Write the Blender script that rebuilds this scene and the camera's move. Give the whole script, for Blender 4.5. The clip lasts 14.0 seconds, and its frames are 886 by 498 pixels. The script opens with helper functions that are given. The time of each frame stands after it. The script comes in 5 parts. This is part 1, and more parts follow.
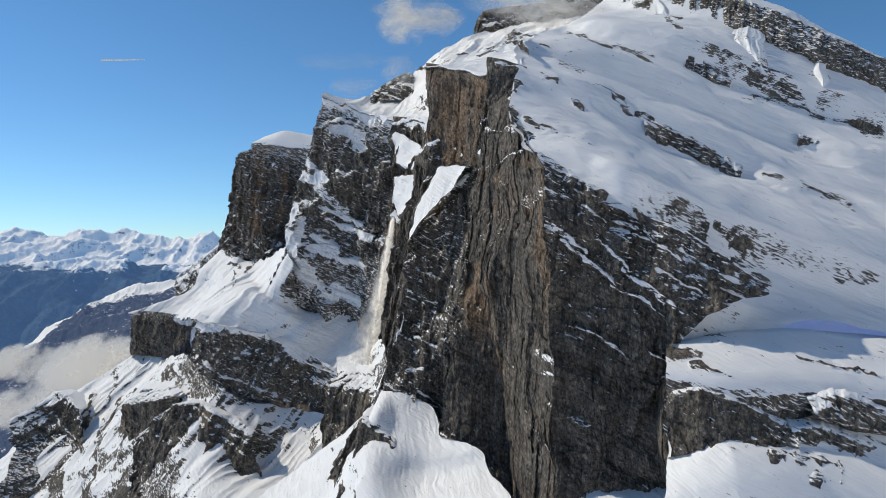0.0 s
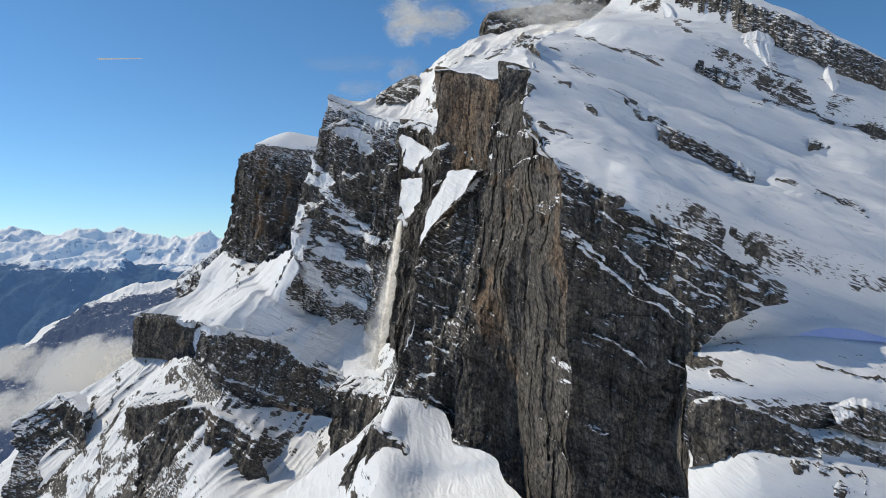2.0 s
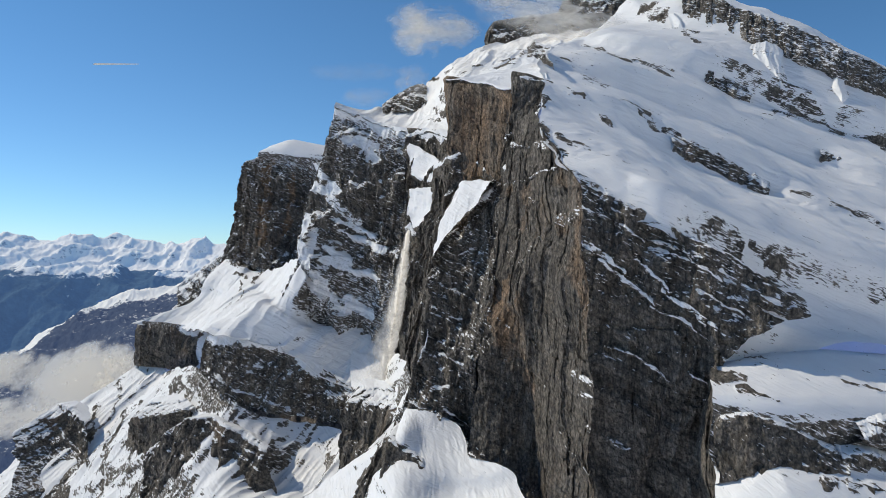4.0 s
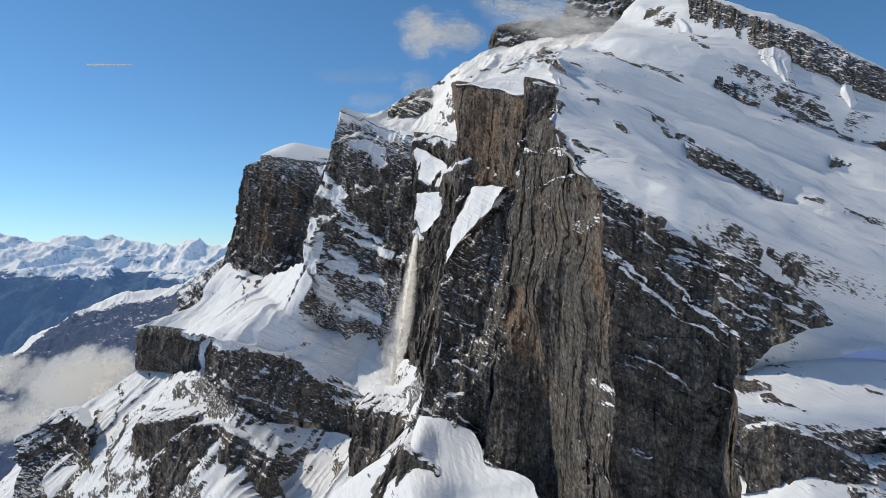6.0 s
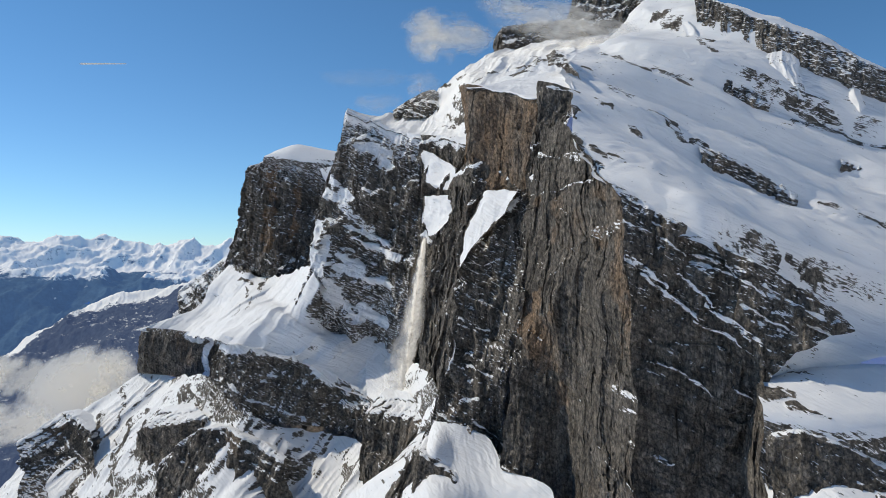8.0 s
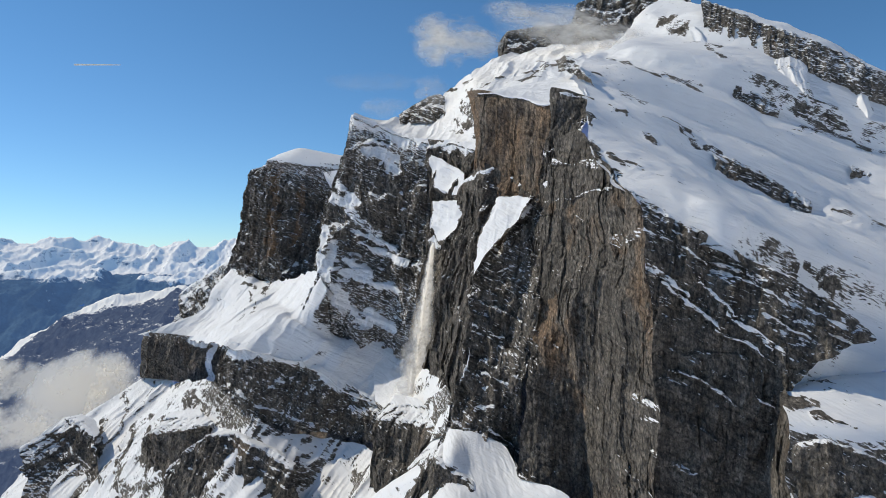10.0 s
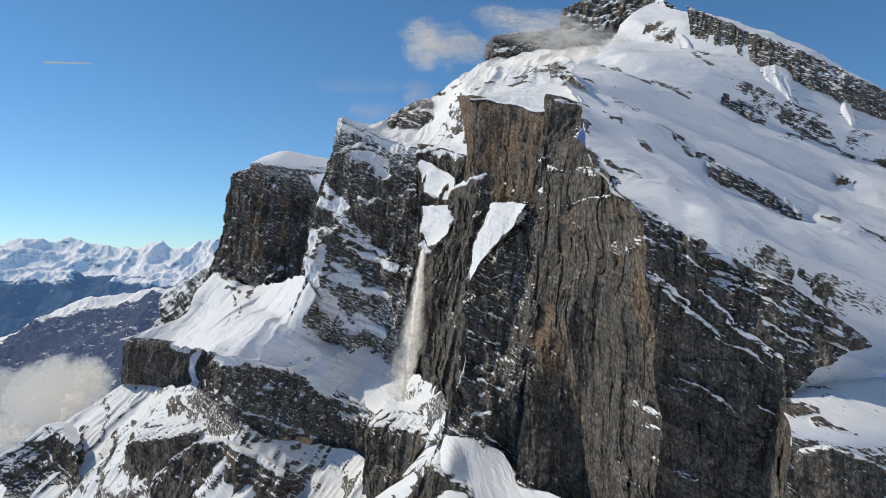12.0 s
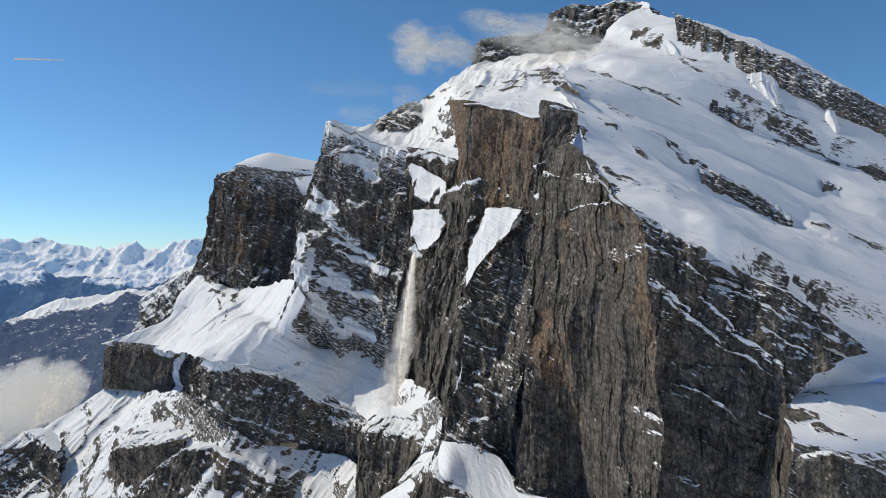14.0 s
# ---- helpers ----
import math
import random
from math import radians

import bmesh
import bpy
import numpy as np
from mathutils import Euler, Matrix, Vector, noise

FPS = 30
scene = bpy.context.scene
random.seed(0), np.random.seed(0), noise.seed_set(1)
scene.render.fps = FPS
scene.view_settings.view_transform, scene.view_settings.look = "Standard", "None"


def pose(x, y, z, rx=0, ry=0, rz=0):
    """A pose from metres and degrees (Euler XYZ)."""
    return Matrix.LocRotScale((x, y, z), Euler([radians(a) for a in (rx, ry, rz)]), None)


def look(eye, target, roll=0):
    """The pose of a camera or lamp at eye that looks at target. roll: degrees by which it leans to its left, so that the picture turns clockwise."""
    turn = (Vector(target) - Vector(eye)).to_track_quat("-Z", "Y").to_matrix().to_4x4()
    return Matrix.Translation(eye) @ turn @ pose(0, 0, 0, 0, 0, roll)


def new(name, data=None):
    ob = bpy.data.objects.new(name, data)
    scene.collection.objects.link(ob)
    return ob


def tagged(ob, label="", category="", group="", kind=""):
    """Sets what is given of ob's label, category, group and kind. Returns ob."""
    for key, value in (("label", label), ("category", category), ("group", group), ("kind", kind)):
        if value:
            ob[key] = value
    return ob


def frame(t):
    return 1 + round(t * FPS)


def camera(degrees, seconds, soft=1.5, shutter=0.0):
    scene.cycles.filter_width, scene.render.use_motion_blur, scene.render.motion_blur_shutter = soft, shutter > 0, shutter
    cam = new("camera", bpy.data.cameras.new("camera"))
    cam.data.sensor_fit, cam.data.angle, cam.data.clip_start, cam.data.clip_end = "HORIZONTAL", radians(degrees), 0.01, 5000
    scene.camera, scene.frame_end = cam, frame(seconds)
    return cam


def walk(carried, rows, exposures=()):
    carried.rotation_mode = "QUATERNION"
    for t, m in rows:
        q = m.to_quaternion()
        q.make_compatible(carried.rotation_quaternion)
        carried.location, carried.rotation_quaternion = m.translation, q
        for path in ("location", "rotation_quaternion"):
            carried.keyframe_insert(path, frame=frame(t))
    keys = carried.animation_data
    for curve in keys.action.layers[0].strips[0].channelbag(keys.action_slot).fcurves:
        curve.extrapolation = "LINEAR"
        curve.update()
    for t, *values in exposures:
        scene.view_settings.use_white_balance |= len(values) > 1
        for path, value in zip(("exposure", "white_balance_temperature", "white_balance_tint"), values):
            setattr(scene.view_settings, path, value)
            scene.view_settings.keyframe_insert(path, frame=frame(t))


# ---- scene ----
cam = camera(64.7, 14.0, 0.92)
METRES, EYE = 80.0, 700.0
ROWS = [
    (0.0, 0.0, 0.0, 0.0, 0.0, 0.0, -0.0),
    (0.5, -0.0229, 0.0056, 0.0094, -0.08, -0.09, -0.02),
    (1.0, -0.0484, 0.0119, 0.0183, -0.15, -0.12, -0.07),
    (1.5, -0.0766, 0.0193, 0.0269, -0.22, -0.09, -0.11),
    (2.0, -0.1064, 0.0271, 0.0355, -0.29, -0.02, -0.16),
    (2.5, -0.1386, 0.0348, 0.0442, -0.37, 0.11, -0.2),
    (3.0, -0.1713, 0.0422, 0.0529, -0.47, 0.27, -0.25),
    (3.5, -0.2059, 0.049, 0.0615, -0.6, 0.39, -0.27),
    (6.0, -0.3843, 0.0786, 0.1052, -1.31, 0.57, -0.31),
    (6.5, -0.4197, 0.0846, 0.114, -1.44, 0.55, -0.3),
    (7.0, -0.4555, 0.0895, 0.1223, -1.59, 0.55, -0.29),
    (7.5, -0.4917, 0.0946, 0.1313, -1.7, 0.54, -0.3),
    (8.0, -0.5272, 0.0993, 0.1398, -1.84, 0.54, -0.31),
    (10.5, -0.7058, 0.1216, 0.1866, -2.52, 0.67, -0.3),
    (11.0, -0.7408, 0.1255, 0.1962, -2.79, 0.67, -0.29),
    (11.5, -0.7767, 0.1291, 0.2035, -3.46, 0.71, -0.31),
    (12.0, -0.8123, 0.1335, 0.2122, -4.36, 0.75, -0.32),
    (12.5, -0.8482, 0.1373, 0.2214, -5.19, 0.77, -0.33),
    (13.0, -0.883, 0.142, 0.2304, -5.8, 0.78, -0.33),
    (13.5, -0.9188, 0.1466, 0.2404, -6.12, 0.78, -0.34),
    (14.0, -0.9553, 0.151, 0.2486, -6.32, 0.78, -0.36),
]
walk(cam, [(t, pose(METRES * x, METRES * y, EYE + METRES * z, 90 + pitch, roll, yaw)) for t, x, y, z, yaw, pitch, roll in ROWS])

# ---- daylight: low winter sun from the left and a little behind the mountain ----
SUN_SIDE, SUN_HEIGHT = 69.5, 41.0
scene.view_settings.exposure = 0.1
sun = new("sun", bpy.data.lights.new("sun", "SUN"))
sun.data.energy, sun.data.angle, sun.data.color = 2.85, radians(0.53), (1.0, 0.925, 0.78)
sun_way = Vector((-math.sin(radians(SUN_SIDE)) * math.cos(radians(SUN_HEIGHT)), math.cos(radians(SUN_SIDE)) * math.cos(radians(SUN_HEIGHT)), math.sin(radians(SUN_HEIGHT))))
sun.matrix_world = look(sun_way * 2000, (0, 0, 0))
world = bpy.data.worlds.new("sky")
scene.world = world
world.use_nodes = True
sky = world.node_tree.nodes.new("ShaderNodeTexSky")
sky.sky_type, sky.sun_disc = "NISHITA", False
sky.sun_elevation, sky.sun_rotation = radians(SUN_HEIGHT), radians(-SUN_SIDE)
sky.altitude, sky.air_density, sky.dust_density, sky.ozone_density = 2600, 1.0, 0.0, 3.0
background = world.node_tree.nodes["Background"]
background.inputs["Strength"].default_value = 0.101
clear_air = world.node_tree.nodes.new("ShaderNodeMix")
clear_air.data_type, clear_air.blend_type = "RGBA", "MULTIPLY"
clear_air.inputs[0].default_value = 1.0
upward = world.node_tree.nodes.new("ShaderNodeSeparateXYZ")
world.node_tree.links.new(world.node_tree.nodes.new("ShaderNodeTexCoord").outputs["Generated"], upward.inputs[0])
air_tint = world.node_tree.nodes.new("ShaderNodeValToRGB")
for stop, (height, tint) in zip(air_tint.color_ramp.elements, ((0.0, (0.69, 0.91, 1.05, 1)), (0.3, (0.63, 0.955, 1.075, 1)))):
    stop.position, stop.color = height, tint
world.node_tree.links.new(upward.outputs["Z"], air_tint.inputs[0])
world.node_tree.links.new(air_tint.outputs[0], clear_air.inputs[7])
world.node_tree.links.new(sky.outputs[0], clear_air.inputs[6])
world.node_tree.links.new(clear_air.outputs[2], background.inputs["Color"])


# ---- materials ----
class Nodes:
    """A few short ways to write node trees."""

    def __init__(self, name):
        self.mat = bpy.data.materials.new(name)
        self.mat.use_nodes = True
        self.tree = self.mat.node_tree
        self.tree.nodes.clear()
        self.place = self.tree.nodes.new("ShaderNodeNewGeometry").outputs["Position"]

    def put(self, kind, outs=0, **values):
        node = self.tree.nodes.new(kind)
        for key, value in values.items():
            slot = node.inputs[int(key[1:])] if key[0] == "i" and key[1:].isdigit() else node.inputs[key]
            if isinstance(value, bpy.types.NodeSocket):
                self.tree.links.new(value, slot)
            else:
                slot.default_value = value
        return node.outputs[outs] if node.outputs else None

    def maths(self, op, a, b=0.0, c=0.0, clamp=False):
        out = self.put("ShaderNodeMath", i0=a, i1=b, i2=c)
        out.node.operation, out.node.use_clamp = op, clamp
        return out

    def noise(self, size, detail=4.0, rough=0.55, squash=(1, 1, 1)):
        at = self.put("ShaderNodeMapping", Vector=self.place, Scale=tuple(s / size for s in squash))
        return self.put("ShaderNodeTexNoise", Vector=at, Scale=1.0, Detail=detail, Roughness=rough)

    def ramp(self, value, *stops):
        out = self.put("ShaderNodeValToRGB", Fac=value)
        line = out.node.color_ramp.elements
        while len(line) < len(stops):
            line.new(0.5)
        for stop, (at, colour) in zip(line, stops):
            stop.position, stop.color = at, (*colour, 1)
        return out

    def mix(self, factor, a, b, blend="MIX"):
        node = self.tree.nodes.new("ShaderNodeMix")
        node.data_type, node.blend_type = "RGBA", blend
        for slot, value in ((0, factor), (6, a), (7, b)):
            if isinstance(value, bpy.types.NodeSocket):
                self.tree.links.new(value, node.inputs[slot])
            else:
                node.inputs[slot].default_value = (*value, 1) if slot else value
        return node.outputs[2]

    def attribute(self, name):
        out = self.put("ShaderNodeAttribute", "Fac")
        out.node.attribute_name = name
        return out

    def bump(self, height, strength, distance, below=None):
        out = self.put("ShaderNodeBump", Strength=strength, Distance=distance, Height=height)
        if below:
            self.tree.links.new(below, out.node.inputs["Normal"])
        return out

    def finish(self, shader):
        self.put("ShaderNodeOutputMaterial", Surface=shader)
        return self.mat


def mountain_material(name, bed, grey, dark, ochre):
    """Bedded limestone with snow lying where the mesh says so; bed: the lean of the beds in x and y."""
    n = Nodes(name)
    x, y, z = n.put("ShaderNodeSeparateXYZ", 0, Vector=n.place).node.outputs
    level = n.maths("ADD", z, n.maths("ADD", n.maths("MULTIPLY", x, bed[0]), n.maths("MULTIPLY", y, bed[1])))
    level = n.maths("ADD", level, n.maths("MULTIPLY", n.noise(22, 3), 6.0))
    across = n.maths("ADD", n.maths("SUBTRACT", n.maths("MULTIPLY", x, 0.84), n.maths("MULTIPLY", y, 0.54)), n.maths("MULTIPLY", n.noise(14, 3), 1.8))
    # rock: mottled grey, dark water streaks broad and fine, ochre stains
    mottled = n.ramp(n.noise(11, 7, 0.68), (0.3, dark), (0.52, grey), (0.76, tuple(1.6 * c for c in grey)))
    streaks = n.ramp(n.noise(6.5, 5, 0.65, (1, 1, 0.1)), (0.36, (0.55, 0.55, 0.56)), (0.56, (1, 1, 1)))
    fine_streaks = n.ramp(n.noise(1.5, 4, 0.65, (1, 1, 0.07)), (0.34, (0.5, 0.5, 0.5)), (0.5, (1, 1, 1)), (0.7, (1.45, 1.42, 1.36)))
    colour = n.mix(0.7, n.mix(0.7, mottled, streaks, "MULTIPLY"), fine_streaks, "MULTIPLY")
    stain = n.ramp(n.maths("ADD", n.noise(26, 5, 0.6, (1, 1, 0.3)), n.attribute("ochre")), (0.6, (0, 0, 0)), (0.86, (1, 1, 1)))
    stain_streak = n.maths("MULTIPLY", stain, n.noise(2.0, 5, 0.65, (1, 1, 0.1)))
    colour = n.mix(n.maths("MULTIPLY", stain_streak, 1.6, clamp=True), colour, ochre)
    # thin beds: lines that follow the lean of the strata
    stack = n.put("ShaderNodeCombineXYZ", X=n.maths("MULTIPLY", x, 0.02), Y=n.maths("MULTIPLY", y, 0.02), Z=n.maths("MULTIPLY", level, 0.62))
    beds = n.put("ShaderNodeTexNoise", Vector=stack, Scale=1.0, Detail=3.0, Roughness=0.6)
    colour = n.mix(0.5, colour, n.ramp(beds, (0.36, (0.55, 0.55, 0.55)), (0.52, (1, 1, 1))), "MULTIPLY")
    # broken blocks between cracks, each of its own tone
    cracked = n.put("ShaderNodeCombineXYZ", X=n.maths("MULTIPLY", across, 0.42), Z=n.maths("MULTIPLY", level, 0.3))
    blocks = n.put("ShaderNodeTexVoronoi", "Color", Vector=cracked, Scale=1.0, Detail=2.0, Roughness=0.6)
    tone = n.put("ShaderNodeSeparateXYZ", 0, Vector=blocks)
    gaps = n.put("ShaderNodeTexVoronoi", "Distance", Vector=cracked, Scale=1.0, Detail=2.0, Roughness=0.6)
    gaps.node.feature = "DISTANCE_TO_EDGE"
    crack = n.ramp(gaps, (0.0, (0.3, 0.3, 0.3)), (0.1, (1, 1, 1)))
    colour = n.mix(0.6, n.mix(0.55, colour, n.ramp(tone, (0.0, (0.6, 0.6, 0.6)), (1.0, (1.4, 1.38, 1.34))), "MULTIPLY"), crack, "MULTIPLY")
    grain = n.noise(1.1, 6, 0.72)
    colour = n.mix(0.9, colour, n.ramp(n.noise(1.2, 7, 0.78, (1, 1, 0.6)), (0.36, (0.42, 0.42, 0.42)), (0.5, (1.0, 1.0, 1.0)), (0.66, (1.75, 1.72, 1.66))), "MULTIPLY")
    split = n.maths("ADD", n.maths("MULTIPLY", tone, 0.8), n.maths("MULTIPLY", crack, 0.5))
    lift = n.bump(grain, 1.0, 1.2, n.bump(split, 0.9, 1.1, n.bump(beds, 0.9, 1.6, n.bump(n.noise(4, 5, 0.65, (1, 1, 0.35)), 0.9, 2.4))))
    rock = n.put("ShaderNodeBsdfPrincipled", **{"Base Color": colour, "Roughness": 0.85, "Normal": lift, "Specular IOR Level": 0.25})
    # snow: fine ripples, slight change of tone
    tone = n.ramp(n.noise(14, 4), (0.3, (0.83, 0.82, 0.805)), (0.7, (0.88, 0.87, 0.85)))
    wind = n.put("ShaderNodeCombineXYZ", X=n.maths("MULTIPLY", x, 0.03), Y=n.maths("MULTIPLY", y, 0.03), Z=n.maths("MULTIPLY", level, 0.3))
    sastrugi = n.put("ShaderNodeTexNoise", Vector=wind, Scale=1.0, Detail=6.0, Roughness=0.62)
    ripple = n.bump(n.noise(2.2, 5, 0.65, (0.5, 1, 0.7)), 0.45, 0.5, n.bump(sastrugi, 0.85, 1.6, n.bump(n.noise(11, 3, 0.5, (0.25, 1, 0.4)), 0.15, 1.0)))
    snow = n.put("ShaderNodeBsdfPrincipled", **{"Base Color": tone, "Roughness": 0.6, "Normal": ripple, "Specular IOR Level": 0.2})
    thread = n.put("ShaderNodeCombineXYZ", X=n.maths("MULTIPLY", x, 0.24), Y=n.maths("MULTIPLY", y, 0.24), Z=n.maths("MULTIPLY", level, 1.2))
    threads = n.put("ShaderNodeTexNoise", Vector=thread, Scale=1.0, Detail=5.0, Roughness=0.62)
    edge = n.maths("ADD", n.maths("MULTIPLY", n.maths("SUBTRACT", n.noise(1.6, 5, 0.7), 0.5), 0.55), n.maths("MULTIPLY", n.maths("SUBTRACT", threads, 0.5), 2.9))
    cover = n.maths("MULTIPLY_ADD", n.maths("ADD", n.attribute("snow"), edge), 9.0, -4.0, clamp=True)
    both = n.put("ShaderNodeMixShader", Fac=cover, i1=rock, i2=snow)
    return n.finish(both)


def mist_material(name, thickness, tint=(0.97, 0.96, 0.94), body=-0.75):
    """Thin water droplets or powder snow: see-through, lets the sun shine into it."""
    n = Nodes(name)
    lit = n.put("ShaderNodeBsdfDiffuse", Color=(*tint, 1), Normal=n.put("ShaderNodeCombineXYZ", X=-0.62, Y=-0.3, Z=0.72))
    shone = n.put("ShaderNodeBsdfTranslucent", Color=(*tint, 1), Normal=n.put("ShaderNodeCombineXYZ", X=-sun_way.x, Y=-sun_way.y, Z=-sun_way.z))
    veil = n.put("ShaderNodeMixShader", Fac=0.6, i1=lit, i2=shone)
    fluff = n.maths("MULTIPLY_ADD", n.noise(thickness, 6, 0.62), 3.0, body)
    alpha = n.maths("MULTIPLY", n.attribute("veil"), fluff, clamp=True)
    return n.finish(n.put("ShaderNodeMixShader", Fac=alpha, i1=n.put("ShaderNodeBsdfTransparent"), i2=veil))


def distance_material(name, forest, haze_tint, glow, patch=45.0, grain=60.0):
    """Far land as if seen through many kilometres of atmosphere: a backdrop with snow heights and dark forest, its
    distance veil painted on as faint blue emission.
    """
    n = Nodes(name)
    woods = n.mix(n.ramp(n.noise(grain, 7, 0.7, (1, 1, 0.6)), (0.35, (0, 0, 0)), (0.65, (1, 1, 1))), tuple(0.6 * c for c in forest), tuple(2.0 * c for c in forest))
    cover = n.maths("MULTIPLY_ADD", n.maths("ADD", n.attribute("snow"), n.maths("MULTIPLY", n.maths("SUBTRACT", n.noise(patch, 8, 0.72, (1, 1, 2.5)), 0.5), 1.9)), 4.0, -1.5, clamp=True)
    # snow tinted warm to offset the blue emission added below
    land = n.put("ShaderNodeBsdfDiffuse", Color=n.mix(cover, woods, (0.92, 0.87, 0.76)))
    # distance veil put into the land's own material as emission
    painted_haze = n.put("ShaderNodeEmission", Color=(*haze_tint, 1), Strength=glow)
    return n.finish(n.put("ShaderNodeAddShader", i0=land, i1=painted_haze))


LEAN_OF_BEDS = (0.42, -0.12)
limestone = mountain_material("snowy_limestone", LEAN_OF_BEDS, (0.215, 0.19, 0.16), (0.103, 0.091, 0.077), (0.36, 0.235, 0.14))
far_land = distance_material("haze_glow_range", (0.03, 0.05, 0.06), (0.14, 0.28, 0.6), 0.27)
# the woods' blue is emission standing in for distance
valley_land = distance_material("haze_glow_valley", (0.015, 0.03, 0.05), (0.03, 0.16, 0.7), 0.46)
# blue-grey emission painted over the ridge as its distance veil
ridge_land = distance_material("haze_glow_ridge", (0.035, 0.04, 0.045), (0.14, 0.21, 0.42), 0.25, 30.0, 14.0)
cloud_stuff = mist_material("cloud_droplets", 22)
bank_stuff = mist_material("cloud_bank_droplets", 26, body=-0.5)
wisp_stuff = mist_material("thin_wisp", 30)
powder_stuff = mist_material("powder_snow", 8, (0.94, 0.93, 0.92))

# ---- noise and lofted sheets ----
LATTICE = np.random.default_rng(7).random(64 ** 3)


def value_noise(p):
    """Smooth noise, -1 to 1, of an array of places."""
    cell = np.floor(p).astype(np.int64)
    f = p - cell
    f = f * f * f * (f * (f * 6 - 15) + 10)
    a, b = (cell & 63), ((cell + 1) & 63)
    x0, x1, y0, y1, z0, z1 = a[..., 0] * 4096, b[..., 0] * 4096, a[..., 1] * 64, b[..., 1] * 64, a[..., 2], b[..., 2]
    u, v, w = f[..., 0], f[..., 1], f[..., 2]

    def edge(i, j):
        lo = LATTICE[i + j + z0]
        return lo + (LATTICE[i + j + z1] - lo) * w

    lo, hi = edge(x0, y0), edge(x1, y0)
    lo, hi = lo + (edge(x0, y1) - lo) * v, hi + (edge(x1, y1) - hi) * v
    return 2 * (lo + (hi - lo) * u) - 1


def rough(p, size, octaves=4, gain=0.5, squash=(1, 1, 1), ridged=False, shift=0.0):
    q, total, weight, scale = np.asarray(p) * np.array(squash) / size + shift, 0.0, 1.0, 0.0
    for k in range(octaves):
        s = value_noise(q * 2 ** k + 17.3 * k)
        total = total + weight * (0.55 - 2 * np.abs(s) if ridged else s)
        scale, weight = scale + weight, weight * gain
    return total / scale


def smooth(x, lo, hi):
    s = np.clip((x - lo) / (hi - lo), 0, 1)
    return s * s * (3 - 2 * s)


def resample(net, steps, axis, curved):
    """Cuts a net of places evenly along one axis into that many steps."""
    net = np.moveaxis(np.asarray(net, float), axis, 0)
    length = np.concatenate(([0], np.cumsum(np.linalg.norm(np.diff(net, axis=0), axis=2).mean(axis=1))))
    s = np.linspace(0, length[-1], steps + 1)
    i = np.clip(np.searchsorted(length, s, side="right") - 1, 0, len(length) - 2)
    f = ((s - length[i]) / (length[i + 1] - length[i]))[:, None, None]
    out = net[i] + (net[i + 1] - net[i]) * f
    if curved:
        last = len(net) - 1
        a, d = net[np.maximum(i - 1, 0)], net[np.minimum(i + 2, last)]
        b, c = net[i], net[i + 1]
        bent = 0.5 * (2 * b + (c - a) * f + (2 * a - 5 * b + 4 * c - d) * f ** 2 + (3 * b - a - 3 * c + d) * f ** 3)
        out = out + (bent - out) * curved
    return np.moveaxis(out, 0, axis)


def normals(grid):
    n = np.cross(np.gradient(grid, axis=0), np.gradient(grid, axis=1))
    n /= np.linalg.norm(n, axis=2, keepdims=True) + 1e-9
    return n if (n @ np.array((-0.2, -0.8, 0.55))).mean() > 0 else -n


def sheet_mesh(name, grid, layers, soft=True):
    """A mesh from a grid of places, with values at its corners."""
    rows, cols = grid.shape[:2]
    k = np.arange(rows * cols).reshape(rows, cols)
    if (np.cross(np.diff(grid, axis=0)[:, :-1], np.diff(grid, axis=1)[:-1]) @ np.array((-0.2, -0.8, 0.55))).sum() < 0:
        k = k[:, ::-1]
    faces = np.stack((k[:-1, :-1], k[1:, :-1], k[1:, 1:], k[:-1, 1:]), axis=-1).reshape(-1, 4)
    mesh = bpy.data.meshes.new(name)
    mesh.vertices.add(rows * cols)
    mesh.vertices.foreach_set("co", grid.reshape(-1).astype(np.float32))
    mesh.loops.add(faces.size)
    mesh.loops.foreach_set("vertex_index", faces.reshape(-1).astype(np.int32))
    mesh.polygons.add(len(faces))
    mesh.polygons.foreach_set("loop_start", np.arange(0, faces.size, 4, dtype=np.int32))
    mesh.polygons.foreach_set("use_smooth", np.full(len(faces), soft))
    for key, values in layers.items():
        mesh.attributes.new(key, "FLOAT", "POINT").data.foreach_set("value", np.broadcast_to(values, (rows, cols)).reshape(-1).astype(np.float32))
    mesh.update(calc_edges=True)
    mesh.validate()
    return mesh


PUSH = np.array((-0.28, -0.94, 0.1))


def beds(p, height, seed):
    """How far each bed of rock stands out, 0 to 1, layer over layer along the lean of the strata, and where a ledge lies on top of one."""
    level = (p[..., 2] + LEAN_OF_BEDS[0] * p[..., 0] + LEAN_OF_BEDS[1] * p[..., 1] + 5 * rough(p, 45, 3)) / height
    i = np.floor(level).astype(np.int64)
    f = level - i
    table = np.random.default_rng(seed).random(1024)
    lo, hi = table[i % 1024], table[(i + 1) % 1024]
    rise = smooth(f, 0.84, 1.0)
    return lo + (hi - lo) * rise, np.clip(lo - hi, 0, 1) * 4 * rise * (1 - rise)


